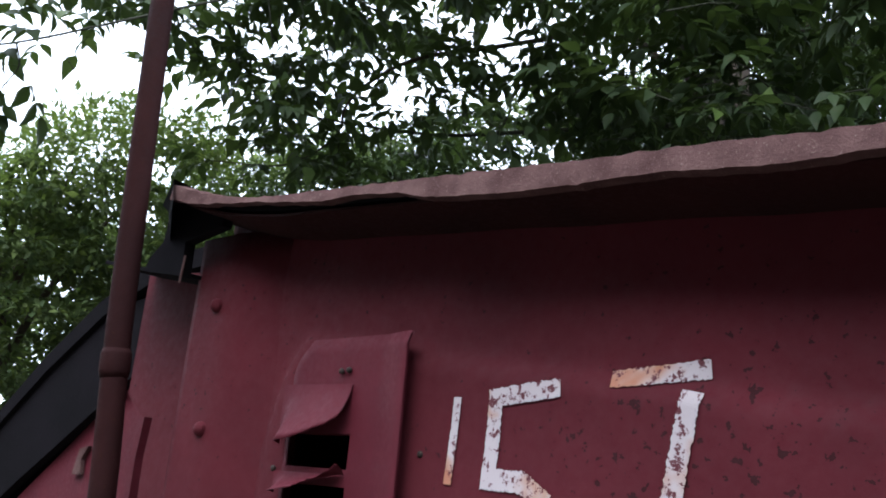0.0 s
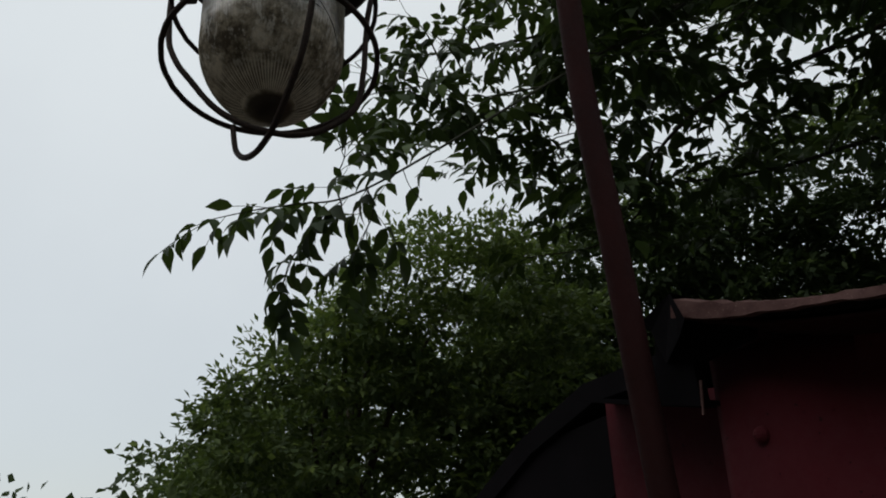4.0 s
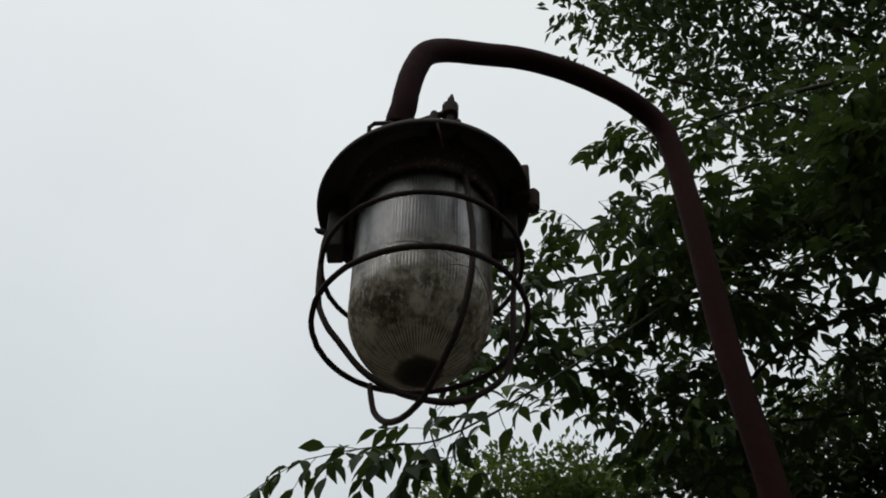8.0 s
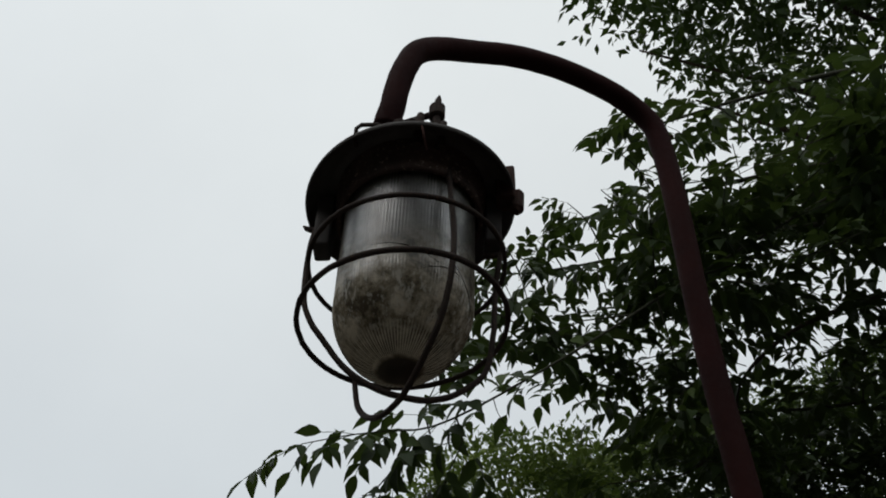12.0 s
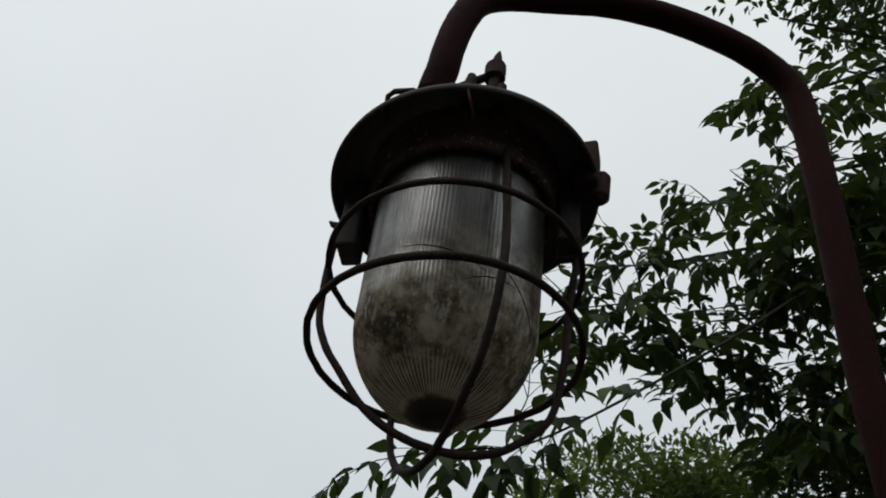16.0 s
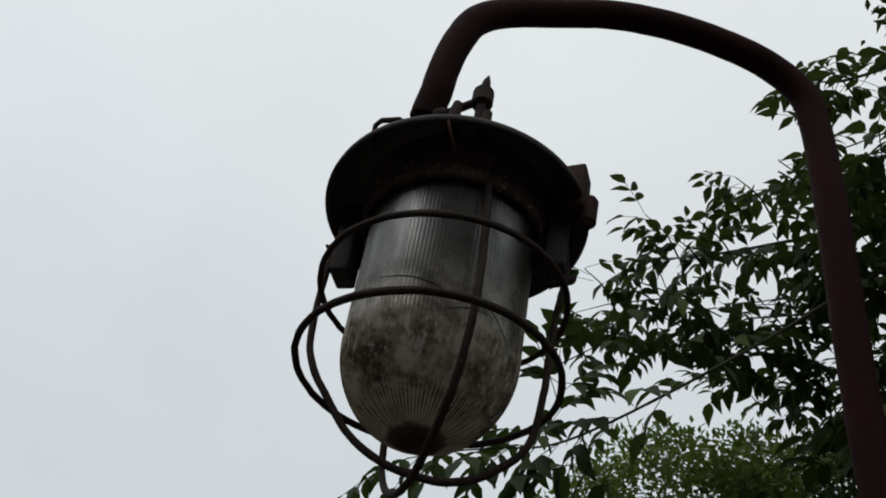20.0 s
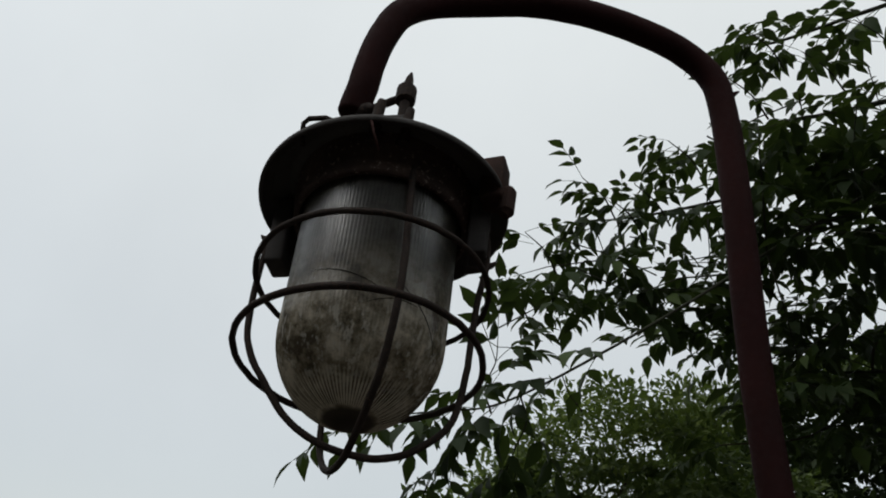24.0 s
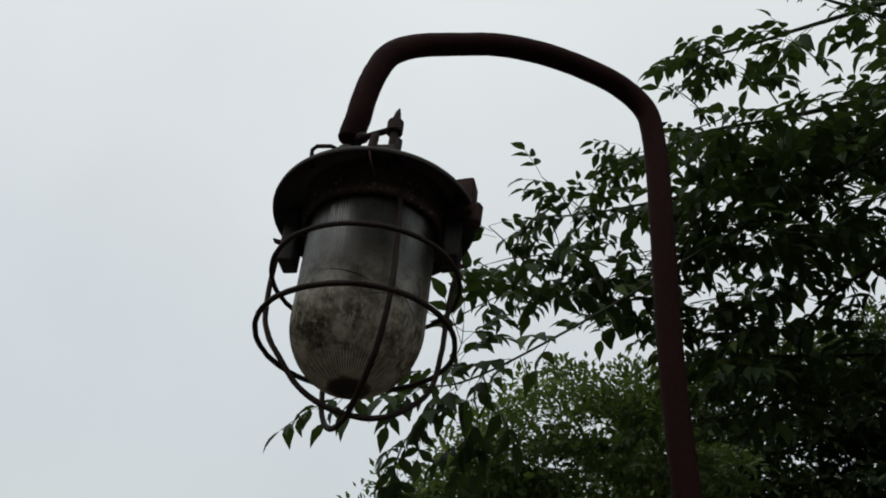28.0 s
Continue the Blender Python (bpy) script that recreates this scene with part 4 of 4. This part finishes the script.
B_UP = bough([(44, 34, 3.5), (34, 36, 3.3), (24, 36.5, 3.2), (17, 36.5, 3.15), (11, 35, 3.1)], 0.014, 0.002)
B_TOP = bough([(46, 38, 3.5), (36, 41, 3.3), (27, 41.5, 3.2), (20, 41.2, 3.2), (18, 41.4, 3.2)], 0.012, 0.002)
B_LOW = bough([(48, 22, 3.5), (38, 22, 3.2), (30, 21.5, 3.0), (22, 22, 2.9), (16, 22.6, 2.8)], 0.011, 0.002)
B_MID = bough([(46, 31, 3.5), (36, 32, 3.2), (26, 33, 3.0), (18, 33, 2.9), (10, 32.5, 2.75), (5.6, 32.4, 2.65)], 0.012, 0.002)
B_CURVE = bough([(42, 28.5, 3.2), (34, 27.6, 3.0), (28, 26.8, 3.0), (24.5, 25.2, 3.0), (22.5, 23.3, 3.0), (21.7, 20.9, 3.0), (18.3, 18.6, 2.95), (13, 18.2, 2.9)], 0.011, 0.0018, "limb", M_BARK)
bough([(22, 21.4, 3.0), (22.1, 19, 3.0), (21.8, 17, 3.0)], 0.003, 0.001, "twig")
bough([(26, 26, 3.0), (26.6, 23, 3.0), (26.2, 19, 3.0)], 0.003, 0.001, "twig")
for a_, b_ in ((B_FRONT, 2.3), (B_UP, 2.9), (B_TOP, 3.3), (B_LOW, 2.1), (B_MID, 2.6)):
    e_ = a_[0]
    v, f = tube(smooth_line([(3.28, 2.68, b_), ((3.28 + e_.x) / 2, (2.68 + e_.y) / 2, (b_ + e_.z) / 2 + 0.08), tuple(e_)], 8), [0.05 - 0.0022 * i for i in range(17)], 10, jitter=0.06)
    link_part("limb", mesh_of("limb", v, f, M_BARK, True), near_tree)

LEAF_KINDS = [leaf_mesh(100 + i, 1 + i % 3) for i in range(12)]


def hang_leaf(p, d, k, scale=1.0, tilt=0.0):
    """One whole leaf on a twig, pointing along d."""
    m_ = frames_of(np.array([tuple(d)]), np.array([tilt]))[0]
    ob = new("leaf", LEAF_KINDS[k % len(LEAF_KINDS)])
    ob.parent = near_tree
    ob.matrix_world = Matrix.Translation(p) @ Matrix([tuple(r_) for r_ in m_]).to_4x4() @ Matrix.Scale(scale, 4)


rnd = random.Random(11)
count = 0
for line, every, tip_from, size_ in ((B_FRONT, 4, 42, 0.8), (B_DROOP, 7, 8, 0.74), (B_HANG, 6, 8, 0.76), (B_RISE, 5, 6, 0.72), (B_UP, 2, 12, 1.0), (B_TOP, 2, 12, 1.0), (B_CURVE, 6, 26, 0.9), (B_MID, 2, 14, 0.95)):
    for i in range(tip_from, len(line), every):
        d0 = (line[min(i + 1, len(line) - 1)] - line[max(i - 1, 0)]).normalized()
        for s in (-1, 1):
            side = d0.cross(Vector((0, 0, 1))).normalized() * s
            d = d0 * rnd.uniform(0.3, 1.0) + side * rnd.uniform(0.3, 1.0) + Vector((0, 0, rnd.uniform(-0.75, 0.35)))
            hang_leaf(line[i], d, rnd.randrange(12), size_ * rnd.uniform(0.8, 1.15), rnd.uniform(-0.5, 0.5))
            count += 1
    hang_leaf(line[-1], d0 + Vector((0, 0, -0.25)), 2, size_)
# upright young shoots at the edge of the crown
for az, el, r in ((5.4, 35.2, 2.6), (11.9, 37.0, 2.6), (18.4, 42.6, 2.6), (1.2, 32.0, 2.5), (9.2, 34.6, 2.6), (14.8, 37.6, 2.7), (21.8, 40.6, 2.7), (25.5, 41.4, 2.8), (7.4, 33.8, 2.6), (16.6, 40.0, 2.7), (-0.6, 28.6, 2.5), (30, 42.5, 2.9)):
    base = Vector(spot(np.array(az + 2.2), np.array(el - 2.8), np.array(r + 0.05)))
    top = Vector(spot(np.array(az), np.array(el), np.array(r)))
    v, f = tube(smooth_line([base, (base + top) / 2 + Vector((0.01, 0, 0.01)), top], 4), [0.003 - 0.0002 * i for i in range(9)], 6)
    link_part("shoot", mesh_of("shoot", v, f, M_TWIG, True), near_tree)
    for k in range(5):
        an = rnd.uniform(0, 6.28)
        hang_leaf(base.lerp(top, 0.45 + 0.14 * k), Vector((math.cos(an), 0.4 * math.sin(an), rnd.uniform(-0.1, 0.7))), k, rnd.uniform(0.55, 0.8), rnd.uniform(-0.6, 0.6))


def crown(name, tree, poly, n_clump, per, r_lo, r_hi, clump, size, mat, seed, small=False, droop=-0.45, label="", flat=0.6):
    """Clumps of leaves inside a stretch of sky, uneven and with gaps."""
    rng = np.random.default_rng(seed)
    c = scatter(poly, n_clump, seed)
    r = rng.uniform(r_lo, r_hi, n_clump)
    centre = spot(c[:, 0], c[:, 1], r)
    n = n_clump * per
    which = np.repeat(np.arange(n_clump), per)
    spread = np.clip(rng.normal(0, 1, (n, 3)), -1.9, 1.9) * clump * rng.uniform(0.6, 1.3, n_clump)[which][:, None]
    spread[:, 2] *= flat
    pos = centre[which] + spread
    out = spread / (np.linalg.norm(spread, axis=1, keepdims=True) + 1e-6)
    dirs = out * 0.7 + rng.normal(0, 0.5, (n, 3)) + np.array((0, 0, droop))
    me = leaves(name, SMALL_V if small else LEAF_V, SMALL_F if small else LEAF_F, pos, dirs, rng.normal(0, 0.7, n), rng.uniform(0.7, 1.25, n) * size, rng.uniform(0.85, 1.25, n), mat)
    return tagged(link_part(name, me, tree, label), kind="stuff"), centre


def sprays(tree, poly, n, r_lo, r_hi, size, mat, seed, per=5):
    """Short twigs that carry whole leaves on both sides, inside a stretch of sky."""
    rng = np.random.default_rng(seed)
    c = scatter(poly, n, seed)
    gap = (((c[:, 0] - 35) / 4.0) ** 2 + ((c[:, 1] - 26) / 3.0) ** 2 < 1) | (((c[:, 0] - 23) / 3.4) ** 2 + ((c[:, 1] - 24) / 2.2) ** 2 < 1) | (((c[:, 0] - 34) / 4.0) ** 2 + ((c[:, 1] - 29.6) / 1.9) ** 2 < 1)
    c = c[~(gap & (rng.random(len(c)) < 0.85))]
    centre = spot(c[:, 0], c[:, 1], rng.uniform(r_lo, r_hi, len(c)))
    kinds = [compound(300 + k, 1 + k % 3) for k in range(9)]
    pos, dirs, roll, sizes = [], [], [], []
    tv_, tf_ = [], []
    for p in centre:
        an = rng.uniform(0, 2 * math.pi)
        d = np.array((math.cos(an), math.sin(an), rng.uniform(-0.45, 0.5)))
        d /= np.linalg.norm(d)
        length = rng.uniform(0.14, 0.26) * size / 0.8
        v_, f_ = tube([p - d * length * 0.6, p + np.array((0, 0, 0.01)), p + d * length * 0.4], [0.0022, 0.0016, 0.0008], 4)
        tf_ += [tuple(q + len(tv_) for q in f) for f in f_]
        tv_ += v_
        side = np.cross(d, (0, 0, 1.0))
        side /= np.linalg.norm(side)
        for k in range(per):
            at_ = p + d * length * (-0.6 + (k + 0.7) / per)
            out = d * rng.uniform(0.3, 1.0) + side * (1 if k % 2 else -1) * rng.uniform(0.5, 1.0) + np.array((0, 0, rng.uniform(-0.6, 0.4)))
            (a_, b_, c_, e_), _ = kinds[rng.integers(9)]
            m_ = frames_of(out[None], rng.normal(0, 0.4, 1))[0]
            sc = size * rng.uniform(0.75, 1.15)
            pos.append(at_ + (a_ * sc) @ m_.T)
            dirs.append(b_ @ m_.T)
            roll.append(c_ + rng.normal(0, 0.35, len(c_)))
            sizes.append(e_ * sc)
    pos, dirs, roll, sizes = (np.concatenate(q) for q in (pos, dirs, roll, sizes))
    me = leaves("crown", LEAF_V, LEAF_F, pos, dirs, roll, sizes, rng.uniform(0.85, 1.2, len(sizes)), mat)
    tagged(link_part("crown", me, tree), kind="stuff")
    tagged(link_part("twig_tangle", mesh_of("twig_tangle", tv_, tf_, M_TWIG), tree), kind="stuff")
    return centre


NEAR_EDGE = [(0.5, 28.8), (2.5, 31), (5.5, 32.8), (8, 31.2), (10.5, 32.4), (12, 33.4), (14.5, 32.8), (16.5, 35.6), (18.8, 38.4), (21.5, 36.8), (25, 37.2), (29, 38), (34, 40), (40, 42), (66, 40), (66, 18), (48, 20), (40, 20.5), (30, 21.5), (24, 21.5), (18, 22), (14.5, 23.4), (12, 27), (6, 27.2), (2.5, 27.0)]
near_c = sprays(near_tree, NEAR_EDGE, 245, 2.35, 3.0, 0.84, M_LEAF, 21)
sprays(near_tree, [(16.5, 26), (17.5, 34), (20, 35.5), (27, 36), (33, 39), (40, 42), (66, 40), (66, 18), (40, 20.5), (30, 21.5), (20, 22.5)], 150, 2.7, 3.5, 0.9, M_LEAF, 24)
sprays(near_tree, [(30, 21), (33, 41), (40, 43), (66, 42), (66, 16), (48, 19)], 150, 3.0, 4.2, 1.0, M_LEAF, 22)
sprays(near_tree, [(21, 26.5), (20, 33), (25, 35), (30, 34), (30, 27)], 22, 3.0, 3.9, 0.9, M_LEAF, 26)
sprays(near_tree, [(6.5, 25.6), (7, 28), (13, 28), (16, 25), (14, 22.6), (10, 24)], 10, 2.6, 3.2, 0.82, M_LEAF, 27)
sprays(near_tree, [(14, 20.5), (17, 24), (24, 22.5), (32, 22), (32, 18.5), (20, 18)], 16, 2.7, 3.3, 0.8, M_LEAF, 25)
for i in range(0, len(near_c), 3):
    c = Vector(near_c[i])
    best = min((q for line in (B_FRONT, B_UP, B_TOP, B_LOW, B_MID) for q in line[::4]), key=lambda q: (q - c).length_squared)
    if (best - c).length < 0.6:
        v, f = tube([best, (best + c) / 2 + Vector((0, 0, 0.02)), c], [0.003, 0.002, 0.001], 5)
        link_part("twig", mesh_of("twig", v, f, M_TWIG, True), near_tree)

# tall tree behind, its crown high over the garage
mid_tree = tagged(new("tall_tree"), "tall dark leafy tree standing behind the garages", "tree")
v, f = tube(smooth_line([(8.2, 6.4, -0.1), (8.1, 6.3, 3.0), (7.9, 6.3, 6.0), (7.7, 6.3, 9.0), (7.6, 6.3, 12.0)], 6), [0.26 - 0.008 * i for i in range(25)], 12, jitter=0.05)
link_part("trunk", mesh_of("trunk", v, f, M_BARK, True), mid_tree)
for az, el, r in ((20, 46, 10.0), (24, 42, 9.0), (30, 50, 10.0), (30, 36, 9.0), (45, 40, 9.0), (38, 55, 11.0)):
    e_ = spot(np.array(az), np.array(el), np.array(r))
    st = np.array((7.95, 6.3, max(3.0, e_[2] - 2.6)))
    v, f = tube(smooth_line([tuple(st), tuple((st + e_) / 2 + np.array((0, 0, 0.3))), tuple(e_)], 8), [0.08 - 0.0043 * i for i in range(17)], 8, jitter=0.06)
    link_part("limb", mesh_of("limb", v, f, M_BARK, True), mid_tree)
MID_EDGE = [(15.6, 51), (17, 48.2), (20.5, 46.6), (24, 44.6), (27, 41), (30, 36), (36, 30), (66, 22), (70, 60), (30, 62), (17, 58)]
crown("crown", mid_tree, MID_EDGE, 860, 27, 8.5, 12.0, 0.20, 0.145, M_LEAF_MID, 31, True, -0.3)

MID_DENSE = [(25, 43), (23, 47), (22, 52), (22, 59), (66, 60), (66, 22), (36, 30), (31, 36)]
crown("crown", mid_tree, MID_DENSE, 290, 24, 9.5, 12.5, 0.22, 0.165, M_LEAF_MID, 33, True, -0.3)

# row of further trees
far_tree = tagged(new("round_tree"), "leafy green tree with a rounded crown further back", "tree", "trees behind the garages")
v, f = tube(smooth_line([(-0.24, 3.75, -0.1), (-0.20, 3.75, 1.2), (-0.08, 3.7, 2.0), (0.05, 3.65, 2.9)], 6), [0.08 - 0.0036 * i for i in range(19)], 12, jitter=0.05)
link_part("trunk", mesh_of("trunk", v, f, M_BARK, True), far_tree)
FAR_A = [(-15, -3), (-14.4, 3), (-12.2, 6.2), (-10.6, 8.2), (-9.0, 10.4), (-6.4, 11.2), (-4.6, 13), (-2.4, 12.6), (-0.8, 13.8), (-0.4, 16.4), (1.2, 15.4), (2.4, 18.4), (4.4, 16.6), (6, 18.8), (8, 16.8), (10, 19), (13, 17.6), (17, 15), (17, 10), (6, 7), (2, 0)]
crown("crown", far_tree, FAR_A, 185, 115, 3.05, 3.9, 0.062, 0.042, M_LEAF_LIGHT, 41, True, -0.1, "", 0.22)
FAR_LOW = [(-16, -4), (-14, 2), (-10, 6.5), (-6, 9.6), (-2, 11.4), (4, 14), (12, 14), (16, 12), (16, -4)]
crown("crown", far_tree, FAR_LOW, 270, 140, 4.2, 5.0, 0.10, 0.058, M_LEAF_LIGHT, 44, True, -0.1, "", 0.3)
FAR_TIPS = [(-9.4, 10.4), (-7, 12.6), (-4.6, 14.2), (-1.8, 16.6), (-0.4, 18.0), (1.0, 21.0), (3, 20), (5, 22), (7.4, 20.2), (10, 22.2), (13, 20), (13, 17.4), (5, 17.6), (1.5, 16.8), (-1, 15), (-2.6, 12.4), (-5, 12), (-9, 9)]
crown("crown", far_tree, FAR_TIPS, 115, 34, 2.95, 3.7, 0.036, 0.036, M_LEAF_LIT_TIP, 43, True, 0.25, "", 1.1)
for az, el in ((-2, 13), (0, 16), (3, 18), (-3, 8), (7, 16), (1, 12)):
    e_ = spot(np.array(az), np.array(el), np.array(3.5))
    v, f = tube(smooth_line([(-0.16, 3.73, 1.5), tuple((np.array((-0.16, 3.73, 1.5)) + e_) / 2 + np.array((0, 0, 0.16))), tuple(e_)], 6), [0.026 - 0.0019 * i for i in range(13)], 8)
    link_part("limb", mesh_of("limb", v, f, M_BARK, True), far_tree)
far_tree_b = tagged(new("round_tree"), "broad green tree behind the garage roof", "tree", "trees behind the garages")
v, f = tube(smooth_line([(2.5, 5.3, -0.1), (2.45, 5.3, 1.4), (2.5, 5.2, 2.6), (2.45, 5.2, 3.6)], 6), [0.12 - 0.0055 * i for i in range(19)], 12, jitter=0.05)
link_part("trunk", mesh_of("trunk", v, f, M_BARK, True), far_tree_b)
FAR_B = [(8, 17.4), (13, 18.8), (20, 20.4), (27, 22.2), (33, 23.6), (45, 25), (66, 26), (66, -4), (8, -4)]
crown("crown", far_tree_b, FAR_B, 780, 220, 4.6, 6.2, 0.13, 0.062, M_LEAF_FAR, 42, True, -0.1, "", 0.3)
FAR_B_TIPS = [(8, 18.8), (13, 20.2), (20, 21.8), (27, 23.2), (33, 25), (45, 26.6), (45, 24.6), (33, 23), (20, 20.2), (8, 17)]
crown("crown", far_tree_b, FAR_B_TIPS, 160, 30, 4.6, 5.4, 0.055, 0.044, M_LEAF_LIGHT, 46, True, 0.2, "", 0.8)
hedge_poly = [(-40, -6), (-40, 1.5), (-26, 3.0), (-19, 5.0), (-12, 7), (10, 10), (60, 14), (110, 10), (110, -6)]
rng_ = np.random.default_rng(51)
c_ = scatter(hedge_poly, 900, 51)
cen = spot(c_[:, 0], c_[:, 1], rng_.uniform(16, 22, 900))
w_ = np.repeat(np.arange(900), 40)
pos_ = cen[w_] + rng_.normal(0, 0.34, (len(w_), 3))
wood_me = leaves("far_woods", SMALL_V, SMALL_F, pos_, rng_.normal(0, 1, (len(w_), 3)), rng_.normal(0, 0.8, len(w_)), rng_.uniform(0.15, 0.3, len(w_)), rng_.uniform(0.9, 1.6, len(w_)), M_LEAF_FAR)
tagged(new("far_woods", wood_me), "dense green woods in the distance", "woods", kind="stuff")
